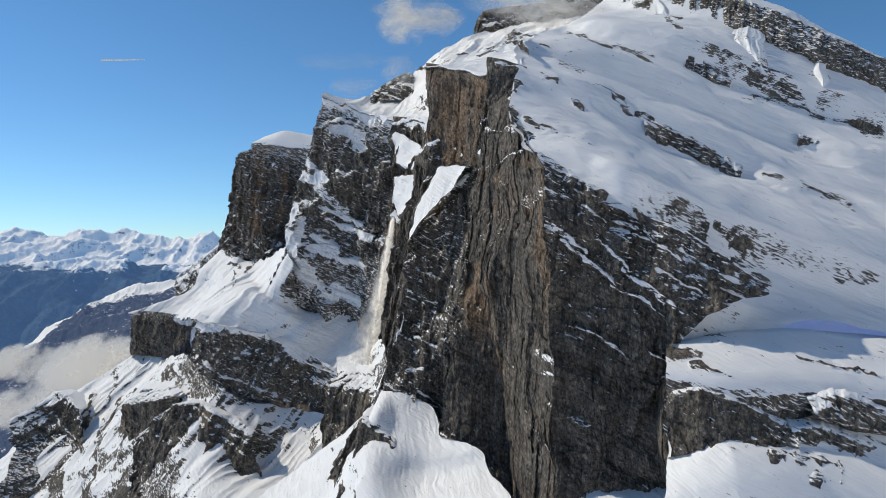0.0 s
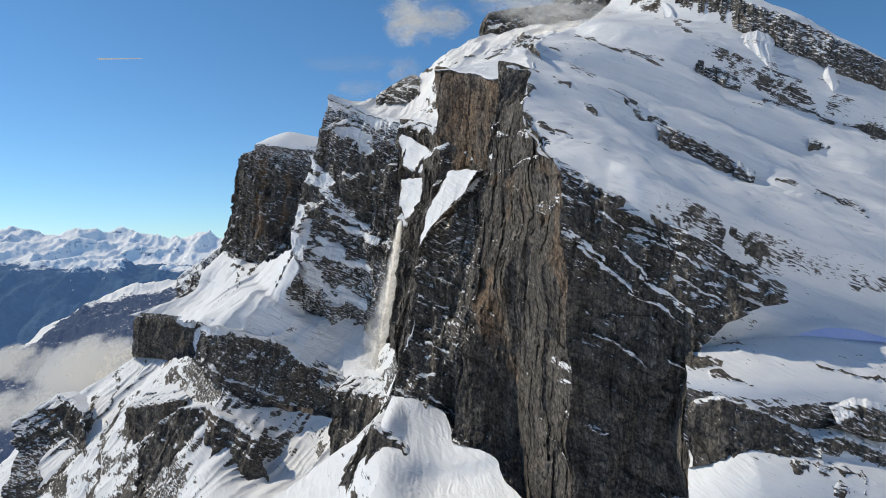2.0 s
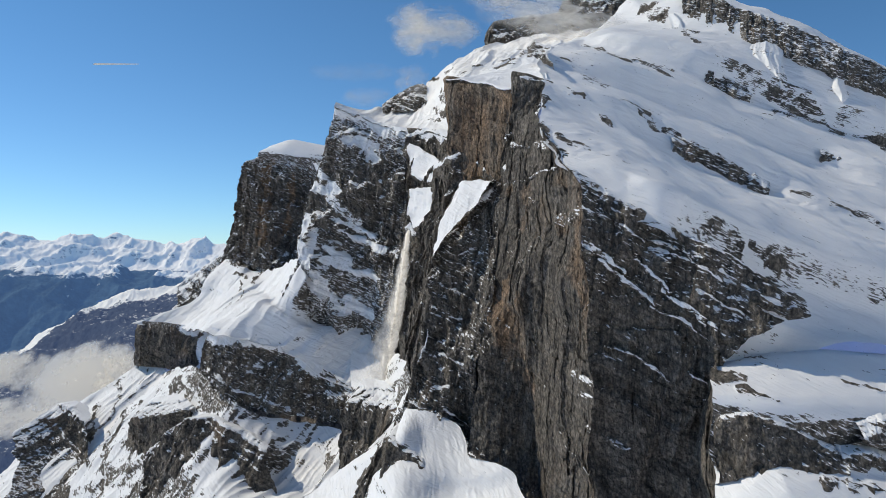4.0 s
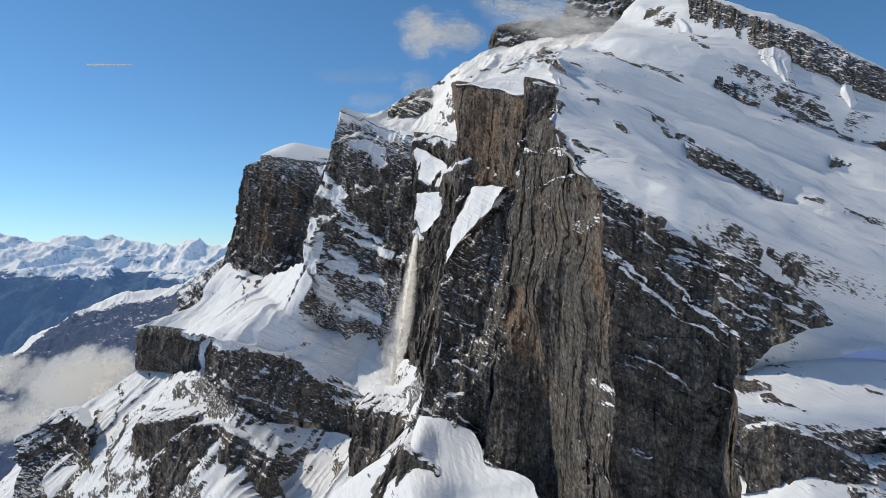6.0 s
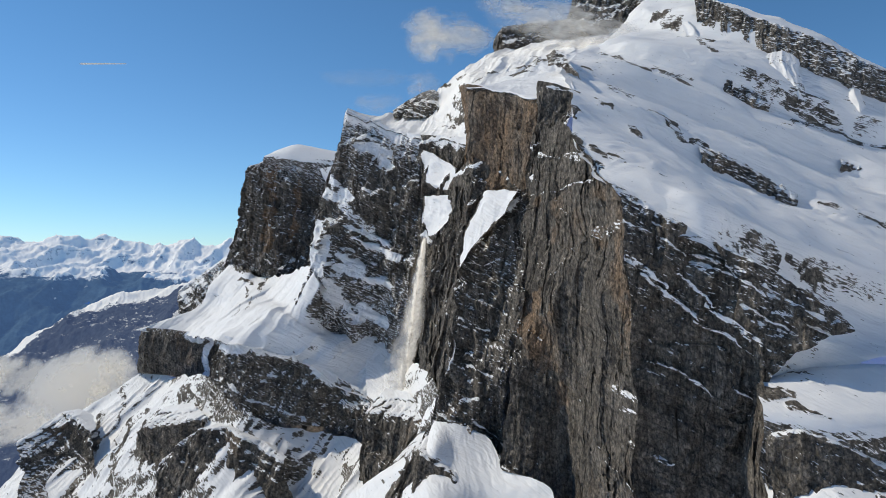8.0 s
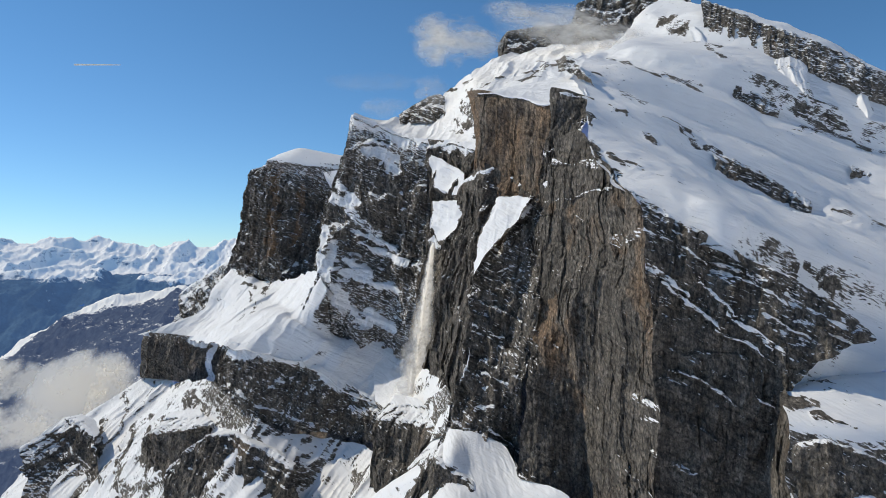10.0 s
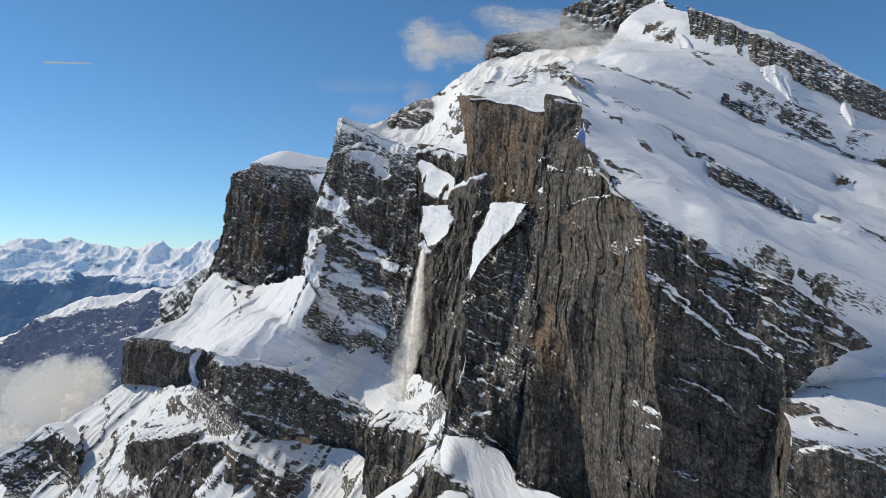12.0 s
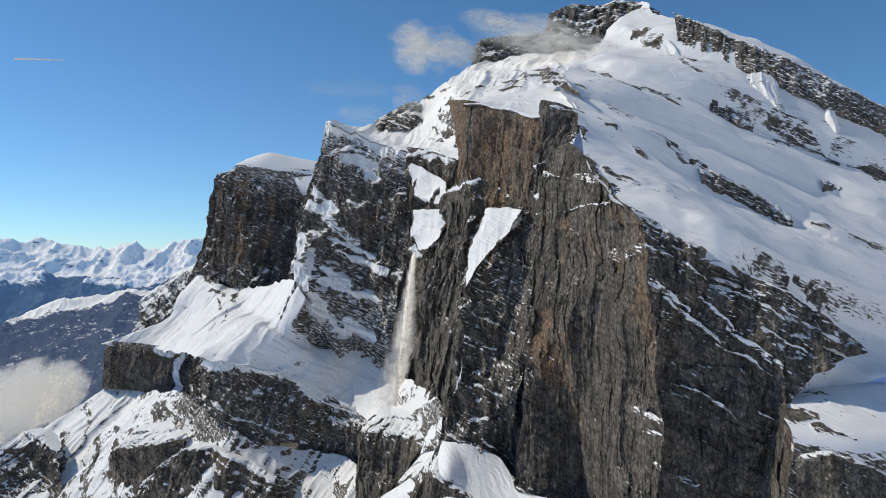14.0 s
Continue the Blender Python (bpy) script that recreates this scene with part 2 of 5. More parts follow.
def joints(p, wide, high, seed, bend=1.0):
    """Blocks between cracks and beds: how far each one stands out, 0 to 1."""
    wander = rough(p, 3.0 * wide, 3, 0.55, shift=seed)
    level = (p[..., 2] + LEAN_OF_BEDS[0] * p[..., 0] + LEAN_OF_BEDS[1] * p[..., 1]) / high + 0.9 * bend * wander + 0.35 * rough(p, wide, 2, shift=seed)
    i = np.floor(level).astype(np.int64)
    side = (0.84 * p[..., 0] - 0.54 * p[..., 1]) / wide + 1.1 * bend * wander + 0.37 * i
    j = np.floor(side).astype(np.int64)
    table = np.random.default_rng(int(seed)).random(4096)
    return table[(i * 131 + j * 17) % 4096]


def carve(p, coarse, blocks, strata, ribs):
    """How far the rock stands out from its rough shape, in metres, and its ledges."""
    d = coarse * (rough(p, 70, 3) + 0.7 * rough(p, 26, 4, 0.5, (1, 1, 0.5), True, shift=9.0))
    d = d + blocks * (0.5 * rough(p, 17, 4, 0.55, (1, 1, 0.35), True) + 0.55 * (joints(p, 13, 19, 21) - 0.5) + 0.22 * (joints(p, 4.5, 5.0, 22) - 0.5))
    thick, ledge = beds(p, 9.5, 3)
    thin, step = beds(p, 3.1, 4)
    d = d + strata * (thick + 0.4 * thin - 0.7)
    d = d + ribs * (0.15 * rough(p, 16, 3, 0.5, (1, 1, 0.12), True, 8.0) + 1.0 * (joints(p, 5.0, 46, 23, 0.12) - 0.5) + 0.5 * (joints(p, 2.2, 20, 24, 0.12) - 0.5))
    return d + 0.6 * rough(p, 2.8, 3, 0.6, ridged=True), 0.5 * ledge + 1.0 * step


def along(p, x0, z0, x1, z1, width):
    """1 on a strip between two places as seen from the front, 0 away from it."""
    dx, dz = x1 - x0, z1 - z0
    s = np.clip(((p[..., 0] - x0) * dx + (p[..., 1] - z0) * dz) / (dx * dx + dz * dz + 1e-6), 0, 1)
    away = np.hypot(p[..., 0] - x0 - s * dx, p[..., 1] - z0 - s * dz)
    return 1 - smooth(away / width, 0.45, 1.1)


def strips_on(grid, strips, wander):
    """The strongest of the strips at each place, their edges wandering."""
    if not len(strips):
        return np.zeros(grid.shape[:2])
    front = grid[..., (0, 2)] + wander * np.stack((rough(grid, 4 * wander, 4, 0.6), rough(grid, 4 * wander, 4, 0.6, shift=31.0)), axis=-1)
    fat = np.clip(0.85 + 1.5 * rough(grid, 12, 4, 0.6, shift=5.0), 0.2, 1.8)
    return np.max([along(front, *strip[:4], strip[4] * fat) for strip in strips], axis=0)


def soften(a, times=3):
    """Evens out a field of values a little."""
    for _ in range(times):
        b = np.pad(a, 1, mode="edge")
        a = (2 * a + b[2:, 1:-1] + b[:-2, 1:-1] + b[1:-1, 2:] + b[1:-1, :-2]) / 6
    return a


def lofted(net, step, curved):
    net = np.array(net, float)
    wide = np.linalg.norm(np.diff(net, axis=1), axis=2).sum(axis=1).max()
    high = np.linalg.norm(np.diff(net, axis=0), axis=2).sum(axis=0).max()
    return resample(resample(net, max(8, int(high / step)), 0, curved), max(8, int(wide / step)), 1, curved)


def rock_sheet(name, net, step, parent=None, snow=0.0, ochre=0.0, coarse=14.0, blocks=7.0, strata=2.6, ribs=2.0, strips=(), bare=(), catch=0.6, fade=(0.0, 0.0), curved=0.25, ledges=0.25, calm=0.0, firm=0.0, material=None):
    """A rock face lofted through its edges. strips: snow ledges; bare: stains of ochre rock; snow: how much clings all over."""
    grid = lofted(net, step, curved)
    depth, ledge = carve(grid, coarse, blocks, strata, ribs)
    lies = strips_on(grid, strips, 2.4)
    warm = ochre + 0.3 * strips_on(grid, bare, 9.0)
    patchy = rough(grid, 24, 5, 0.6)
    down = (np.arange(grid.shape[0]) * step)[:, None]
    if calm:
        down = 40 * smooth(np.linspace(0, 1, grid.shape[0]), calm - 0.08, calm + 0.12)[:, None]
    grid = sway(grid + (depth * (0.25 + 0.75 * smooth(down, 0, 16)) * (1 - 0.5 * lies))[..., None] * PUSH)
    up = soften(normals(grid)[..., 2])
    fine = rough(grid, 5, 4, 0.65)
    level = np.linspace(0, 1, grid.shape[0])[:, None]
    cling = snow + np.interp(level, np.linspace(0, 1, len(fade)), fade)
    cover = cling + catch * (1.0 * smooth(up, 0.38, 0.8) - 0.1) + 0.16 * patchy + ledges * ledge * np.clip(0.35 + 1.2 * patchy + 2.2 * rough(grid, 7, 3, 0.6, (1, 1, 2)) + 1.5 * cling, 0, 1.7) + lies * (0.55 + firm + 0.4 * patchy + 0.6 * fine + 0.3 * smooth(up, -0.1, 0.5))
    grid[..., 2] += 0.5 * np.clip(cover, 0, 1)
    ob = new(name, sheet_mesh(name, grid, {"snow": cover, "ochre": warm}, False))
    ob.data.materials.append(material or limestone)
    ob.parent = parent
    if parent is None and step < 2:
        snow_cover(grid, cover, warm, ob)
    return ob


def sway(grid):
    """Bends straight edges a little, the same way in every sheet, so that edges still meet."""
    grid = grid.copy()
    grid[..., 0] += 5.0 * rough(grid, 45, 3, shift=12.0) + 2.0 * rough(grid, 13, 3, shift=14.0)
    return grid


def snow_cover(grid, cover, warm, parent):
    """The snow that lies on a rock face, as a layer of its own with some thickness."""
    deep = (cover[:-1, :-1] + cover[1:, :-1] + cover[1:, 1:] + cover[:-1, 1:]) / 4 > 0.62
    k = np.arange(grid.shape[0] * grid.shape[1]).reshape(grid.shape[:2])
    faces = np.stack((k[:-1, :-1], k[1:, :-1], k[1:, 1:], k[:-1, 1:]), axis=-1)[deep]
    if len(faces) < 40:
        return
    used, faces = np.unique(faces, return_inverse=True)
    lifted = grid.reshape(-1, 3)[used] + np.array((0, -0.25, 0.3)) * np.clip((cover.reshape(-1)[used] - 0.6) * 4, 0, 1)[:, None]
    mesh = bpy.data.meshes.new("snow_cover")
    mesh.from_pydata(lifted.tolist(), [], faces.reshape(-1, 4).tolist())
    mesh.polygons.foreach_set("use_smooth", np.ones(len(mesh.polygons), dtype=bool))
    mesh.attributes.new("snow", "FLOAT", "POINT").data.foreach_set("value", cover.reshape(-1)[used].astype(np.float32))
    mesh.attributes.new("ochre", "FLOAT", "POINT").data.foreach_set("value", warm.reshape(-1)[used].astype(np.float32))
    mesh.materials.append(limestone)
    ob = new("snow_cover", mesh)
    ob.parent = parent
    tagged(ob, "wind-packed snow on the ledges", kind="stuff")


def crag(net, forward, rise=18.0, drop=25.0):
    """The net of an outcrop, brought forward, with a top that runs back into the slope and a foot that runs under it."""
    face = np.array(net) + np.array((0, -forward, 0.0))
    middle = face[:1].mean(axis=1, keepdims=True)
    return np.concatenate((middle + 0.4 * (face[:1] - middle) + np.array((3, 26 + forward, rise)), face[:1] + np.array((1, 5, 0.18 * rise)), face, face[-1:] + np.array((0, 8 + forward, -drop))))


def fluted(p, size, fall):
    """Ribs that run down the fall line."""
    run, side = p[..., 0] * fall[0] + p[..., 1] * fall[1], p[..., 0] * fall[1] - p[..., 1] * fall[0]
    return rough(np.stack((side, run * 0.22, p[..., 2] * 0.1), axis=-1), size, 4, 0.5, ridged=True)


def snow_sheet(name, net, step, parent=None, drift=1.2, rocks=(), curved=1.0, speckle=0.0, long=0.0, terraces=(), flutes=0.0, streaks=0.0, fall=(-0.5, -0.86), size=22.0, bare=(0.2, 0.5), ragged=0.0, up=(0, -0.35, 0.94)):
    """A snow field lofted through its edges; rocks: strips where bedded rock breaks through; flutes: height of ribs along the fall line."""
    grid = lofted(net, step, curved)
    out = strips_on(grid, rocks, 5.5)
    thin, step_edge = beds(grid, 3.3, 9)
    patchy = rough(grid, 14, 5, 0.62, (0.45, 1, 2.0))
    broken = out * (0.66 + 1.3 * patchy + 0.6 * (thin - 0.5) - 0.5 * step_edge) + speckle * smooth(patchy + 0.5 * rough(grid, 60, 3, shift=4.0), 0.1, 0.45)
    broken = np.clip(0.85 * broken, 0, 1.0)
    lift = drift * (rough(grid, 34, 3) + 0.12 * rough(grid, 8, 3) + long * rough(grid, 34, 3, 0.5, (0.1, 1, 0.25), shift=3.0))
    if streaks:
        run, side = 0.96 * grid[..., 0] - 0.29 * grid[..., 1], 0.29 * grid[..., 0] + 0.96 * grid[..., 1]
        drifted = np.stack((side, 0.34 * run, 0.1 * grid[..., 2]), axis=-1)
        lift = lift + streaks * smooth((np.arange(grid.shape[1]) * step)[None, :], 0, 40) * (rough(drifted, 34, 2, shift=2.0) + 0.25 * rough(drifted, 9, 3, 0.6, shift=7.0))
    if streaks:
        crust = smooth(rough(grid, 55, 3, shift=20.0), -0.05, 0.3)
        lift = lift + crust * 0.9 * rough(grid, 6, 4, 0.6, (0.5, 1, 1), shift=22.0)
    if len(terraces):
        level = grid[..., 2] + LEAN_OF_BEDS[0] * grid[..., 0] + LEAN_OF_BEDS[1] * grid[..., 1] + 7 * rough(grid, 90, 3, shift=6.0)
        lips = np.array(terraces)
        i = np.clip(np.searchsorted(lips, level, side="right") - 1, 0, len(lips) - 2)
        f = np.clip((level - lips[i]) / (lips[i + 1] - lips[i]), 0, 1)
        inward = smooth((np.arange(grid.shape[1]) * step)[None, :], 0, 55)
        lift = lift + inward * (11.0 * np.where(f < 0.7, 1 - f / 0.7, smooth(f, 0.72, 1.0)) - 2.5)
    if flutes:
        lift = lift + flutes * fluted(grid, size, fall)
    lift = lift + broken * (1.1 * thin + 0.7 * rough(grid, 5, 3, ridged=True))
    grid = sway(grid + lift[..., None] * np.array(up))
    steep = smooth(normals(grid)[..., 2] + 0.2 * patchy, *bare)
    cover = 1.1 - 1.15 * broken - 0.8 * (1 - steep) + 0.35 * step_edge
    if ragged:
        i, j = np.arange(grid.shape[0])[:, None], np.arange(grid.shape[1])[None, :]
        border = np.minimum(np.minimum(i - 0.2 * grid.shape[0], 0.88 * grid.shape[0] - i), np.minimum(j, grid.shape[1] - 1 - j)) * step
        cover = cover - 1.3 * (1 - smooth(border + ragged * (rough(grid, 5, 4, 0.65) + 0.6 * rough(grid, 14, 2, shift=8.0)), 0.0, 0.7 * ragged))
    ob = new(name, sheet_mesh(name, grid, {"snow": cover, "ochre": np.full(grid.shape[:2], -0.05)}))
    ob.data.materials.append(limestone)
    ob.parent = parent
    return ob


# ---- the plan: edges of the faces, row by row, top to bottom ----
LEFT_TOWER = [
    [(-245.6, 880, 821.4), (-221.6, 809, 820.8), (-196.1, 800, 821.6), (-166.2, 792, 818.2), (-121.9, 790, 815.2)],
    [(-259.2, 890, 813.3), (-242.4, 826, 806.5), (-198.4, 797, 783.7), (-165.7, 790, 780.1), (-123.4, 788, 780.3)],
    [(-269.9, 900, 773.6), (-253.1, 838, 769.8), (-201.1, 790, 748.4), (-167.7, 785, 742.1), (-123.5, 780, 742.1)],
    [(-275.3, 900, 732), (-256.2, 836, 733.7), (-203.5, 785, 713.8), (-168.9, 775, 710.8), (-128.3, 770, 711)],
    [(-289.9, 900, 692.6), (-265.8, 838, 702.4), (-204.3, 778, 684.6), (-166.1, 760, 680.5), (-132.3, 755, 680.9)],
]
TOWER_FLANK = [
    [(-260.0, 910.0, 730.7), (-294.1, 940.0, 710.5), (-332.0, 965.0, 687.8), (-375.0, 990.0, 664.2)],
    [(-254.4, 885.0, 689.3), (-288.9, 905.0, 674.6), (-324.4, 925.0, 655.8), (-367.9, 945.0, 637.9)],
    [(-249.9, 865.0, 649.9), (-289.0, 880.0, 633.9), (-324.3, 890.0, 623.5), (-363.4, 900.0, 611.7)],
    [(-246.3, 850.0, 598.7), (-283.6, 860.0, 584.4), (-318.1, 870.0, 576.5), (-356.4, 880.0, 568.6)],
]
LEFT_CAP = [
    [(-248.2, 900, 818.2), (-223.3, 900, 822), (-198.4, 900, 825.8), (-173.3, 900, 826.1), (-137.5, 900, 826.4)],
    [(-223.1, 818, 824.6), (-205.4, 820, 832.9), (-186.3, 822, 838.7), (-161.5, 822, 834.9), (-125.5, 822, 829.4)],
    [(-221.8, 807, 819.2), (-195.5, 797, 819.3), (-175.8, 793, 817), (-156.5, 790, 814.9), (-123.4, 786, 810.2)],
    [(-222.3, 815, 815.7), (-197.1, 805, 814.6), (-177, 800, 807.1), (-157.5, 797, 801.8), (-124.1, 794, 792.2)],
]
MIDDLE_BUTTRESS = [
    [(-114, 680, 848.7), (-108.4, 623, 838.4), (-91.3, 620, 831.5), (-66.1, 612, 818), (-40.6, 596, 812)],
    [(-118.7, 685, 811.9), (-113.2, 627, 803.2), (-94.7, 616, 806.6), (-65.6, 604, 783.2), (-40.9, 590, 781.7)],
    [(-137.9, 685, 748.9), (-130.9, 625, 745.4), (-99.2, 607, 739.8), (-64.8, 595, 734.6), (-40.9, 570, 733.7)],
    [(-143.7, 660, 696), (-132.5, 592, 697.4), (-101.8, 590, 692), (-73.4, 585, 687.6), (-50.6, 565, 688.4)],
    [(-162.8, 640, 652.1), (-148.9, 570, 658.5), (-119.1, 582, 650.6), (-80.3, 587, 645.5), (-56.4, 572, 635.8)],
    [(-170.5, 630, 615.6), (-155.4, 560, 626.2), (-117.2, 570, 624.7), (-79.2, 575, 619.4), (-55.8, 560, 617.4)],
]
GULLY_WALL = [
    [(-42.6, 600, 813.6), (-25.3, 575, 808.5), (-7.2, 545, 801.3)],
    [(-41.5, 593, 800.1), (-25.3, 570, 788.5), (-8.9, 535, 773)],
    [(-39.8, 578, 766.4), (-25.6, 550, 759.3), (-10.8, 520, 760.9)],
    [(-38.3, 573, 754.5), (-25.7, 540, 743.3), (-13.9, 505, 745.2)],
    [(-42.6, 565, 722.2), (-32.1, 535, 725.9), (-16.7, 495, 730.7)],
    [(-48.6, 558, 679.8), (-38.3, 540, 680.8), (-21, 480, 699.4)],
    [(-57.9, 555, 624.8), (-46.2, 520, 628.2), (-30.5, 460, 641.4)],
]
BROWN_TOWER = [
    [(-11.9, 560, 845.5), (-13.2, 479, 827.2), (-0, 462, 820.9), (12.8, 444, 812.1), (25.6, 420, 804.3)],
    [(-9.6, 550, 814.5), (-11.1, 473, 799.6), (1.3, 455, 796.3), (12.4, 440, 791.8), (24.3, 420, 786.4)],
    [(-8.6, 540, 782.3), (-9.8, 467, 775), (2.1, 450, 770.2), (11.6, 438, 766.9), (20.5, 421, 764.1)],
    [(-6.9, 530, 755.5), (-7.1, 462, 749.6), (3.3, 446, 746.5), (12.1, 436, 746.4), (21.5, 418, 746)],
]
DARK_TOWER = [
    [(25.7, 430, 805.5), (25.6, 416, 814.4), (33.6, 410, 811), (44.5, 404, 804.7)],
    [(23.6, 420, 784.8), (24.8, 410, 783), (31.9, 400, 781.2), (37.2, 386, 781.2)],
    [(20.7, 418, 764.3), (23.6, 408, 763), (27.2, 400, 758.8), (33.1, 380, 759.4)],
    [(18.5, 418, 744.3), (22.7, 406, 746.6), (25.7, 400, 742.8), (29.2, 375, 737.8)],
]
PILLAR_LEFT = [
    [(28.7, 398, 781.5), (33.3, 385, 784.1), (34.1, 370, 778.8), (34, 348, 768.3)],
    [(24.9, 402, 762.3), (29.6, 374, 758.6), (34.9, 352, 757.2), (38.6, 328, 753.2)],
    [(23.2, 405, 746.5), (29.8, 370, 741.9), (35.9, 337, 739), (44.1, 309, 736.7)],
    [(16.7, 392, 710.9), (24.7, 357, 709.4), (34.5, 330, 708.2), (42.5, 299, 708.5)],
    [(11.8, 382, 680.5), (21.4, 354, 681.3), (34.1, 328, 682.2), (43.7, 293, 685.3)],
    [(2.6, 364, 658.2), (27.2, 354, 653.2), (34.1, 330, 655.3), (45.0, 290, 664.8)],
    [(-2.8, 354, 626.7), (31.3, 350, 628.1), (33.8, 326, 635.4), (43.2, 289, 642.4)],
    [(-6.2, 346, 593.1), (30.5, 334, 570.7), (31.6, 304, 576.5), (42.6, 281, 586.7)],
]
PILLAR_RIGHT = [
    [(41.9, 352, 760), (49.9, 350, 752.8), (57.8, 348, 744.3), (65.6, 346, 738.7)],
    [(44.9, 330, 747.7), (53.1, 326, 739.5), (61, 322, 732.8), (68.1, 320, 727.6)],
    [(60, 303, 727.8), (81.1, 295, 715.7), (113.7, 289, 698.5), (134.2, 286, 682.7)],
    [(58.9, 296, 706.2), (79.1, 290, 699.4), (100.1, 285, 686.1), (119.7, 283, 679.5)],
    [(59.7, 291, 685.5), (77.9, 287, 683.6), (93.6, 281, 677.5), (105, 279, 673.3)],
    [(59.9, 288, 665.2), (77.1, 285, 665.7), (88.6, 280, 664.2), (95.4, 276, 663.8)],
    [(59.9, 288, 642.4), (77.6, 286, 642.8), (87.7, 283, 642.4), (97.2, 281, 642.9)],
    [(58.8, 283, 585.5), (76, 282, 585.8), (86.4, 280, 586.6), (96.7, 278, 587.4)],
]
SPUR = [
    [(-18.3, 500, 766.8), (-7, 465, 776.2), (3.3, 455, 769), (16.6, 430, 751.5)],
    [(-19.7, 490, 742.2), (-14.3, 450, 743.1), (-1.1, 445, 746.4), (15.2, 419, 747)],
    [(-29.2, 500, 722.8), (-18.9, 440, 721.3), (-5.6, 430, 728), (4.6, 423, 733.8)],
    [(-35.4, 500, 698.9), (-24, 440, 700.3), (-18.8, 415, 703.5), (-14.7, 418, 706.8)],
    [(-39.2, 500, 667.1), (-30, 430, 673.2), (-23.3, 404, 675.5), (-18.5, 404, 675.5)],
    [(-41.6, 480, 638.4), (-34.3, 420, 647.4), (-28.2, 397, 650.9), (-23.5, 396, 651.1)],
    [(-47.1, 475, 616.5), (-41, 430, 625.5), (-35.9, 395, 632.5), (-29.8, 390, 633.5)],
]
GULLY_BUTTRESS = [
    [(-18.8, 440, 710.8), (-0.9, 446, 735.8), (17.6, 438, 755.7), (27.9, 425, 758.5)],
    [(-19.8, 415, 702.8), (-2.6, 425, 727.1), (15, 417, 746.8), (24.2, 405, 749.1)],
    [(-21.7, 405, 681.8), (-5.3, 410, 694.5), (10.4, 405, 701.2), (18.9, 390, 710.9)],
    [(-24.1, 396, 657.3), (-10.8, 398, 660.2), (1.3, 392, 664.1), (10.4, 378, 674.8)],
    [(-32.3, 390, 646.7), (-20.6, 388, 640), (-8.6, 384, 637.7), (2.7, 376, 651.1)],
    [(-37.4, 389, 622.9), (-23.8, 381, 621.7), (-9, 377, 616.7), (-0.7, 370, 619.9)],
    [(-40.3, 378, 606.1), (-24.1, 368, 600.1), (-9.8, 364, 598.4), (-2.3, 358, 597.4)],
]
BENCH_PROW = [
    [(-369.7, 865, 624.4), (-342.2, 777, 631.3), (-307, 762, 631.1), (-277.2, 753, 627.3), (-242.4, 745, 624.1)],
    [(-371.5, 860, 594.3), (-343.6, 775, 607), (-305.3, 758, 605.1), (-275, 747, 602.6), (-240.8, 740, 596)],
    [(-377.9, 870, 565.4), (-347.8, 783, 581.8), (-305.5, 759, 582.8), (-274.2, 745, 577.5), (-240, 738, 567.1)],
]
BENCH_BLOCK = [
    [(-224.5, 655, 635.1), (-197.4, 571, 645.7), (-173.6, 562, 641), (-144.5, 560, 635.9), (-117.3, 556, 624.2), (-95.9, 550, 610.8), (-78, 544, 602.8)],
    [(-230, 650, 612.5), (-203.2, 567, 625.1), (-170.3, 546, 614.5), (-141.4, 545, 609.1), (-115.3, 543, 603), (-93.2, 538, 594.6), (-73.1, 525, 592)],
    [(-232.9, 650, 597.1), (-207.3, 569, 610.4), (-170.2, 541, 590.7), (-142.7, 542, 584), (-122.4, 543, 581.6), (-93.5, 530, 577.1), (-75.2, 500, 578)],
]
BENCH_SNOW = [
    [(-269.7, 845, 701.7), (-238.2, 800, 692.7), (-204.7, 780, 687), (-131.8, 596, 699.2), (-118.4, 584, 651.3), (-80.4, 589, 646.2), (-55.2, 577, 637.5)],
    [(-280.4, 815, 674.7), (-246.1, 790, 674), (-201.2, 730, 674.6), (-149.6, 585, 668.7), (-117.4, 577, 646.5), (-79.6, 579, 639.5), (-56.2, 568, 628.7)],
    [(-292.6, 800, 650), (-257.1, 775, 653.8), (-203.3, 660, 660.7), (-161.7, 577, 664.7), (-116.7, 566, 639.7), (-80, 568, 627.3), (-57.1, 558, 619.9)],
    [(-342.4, 773, 631.7), (-287.1, 756, 628.7), (-217.3, 612, 641.5), (-194.2, 566, 644.5), (-139.7, 558, 632.7), (-96.6, 548, 609.8), (-76.6, 542, 600.6)],
    [(-342, 769, 629.7), (-285.7, 752, 626.2), (-216.2, 607, 639.6), (-193.9, 562, 642.7), (-138.9, 554, 631.1), (-96.1, 544, 608), (-76.2, 538, 598.9)],
]
CHUTE_SNOW = [
    [(-81.1, 570, 628.4), (-69.6, 566, 625.4), (-57.2, 560, 626.3), (-41.9, 500, 635.3)],
    [(-83.3, 545, 606.9), (-67.6, 535, 608.8), (-51.8, 505, 616.6), (-37.7, 440, 635.7)],
    [(-80.2, 535, 595.3), (-66.7, 500, 604.4), (-48.7, 465, 617.8), (-35.3, 410, 638.6)],
    [(-79.1, 500, 576), (-64.7, 470, 584.1), (-48.9, 440, 595.7), (-35.2, 392, 619.2)],
]
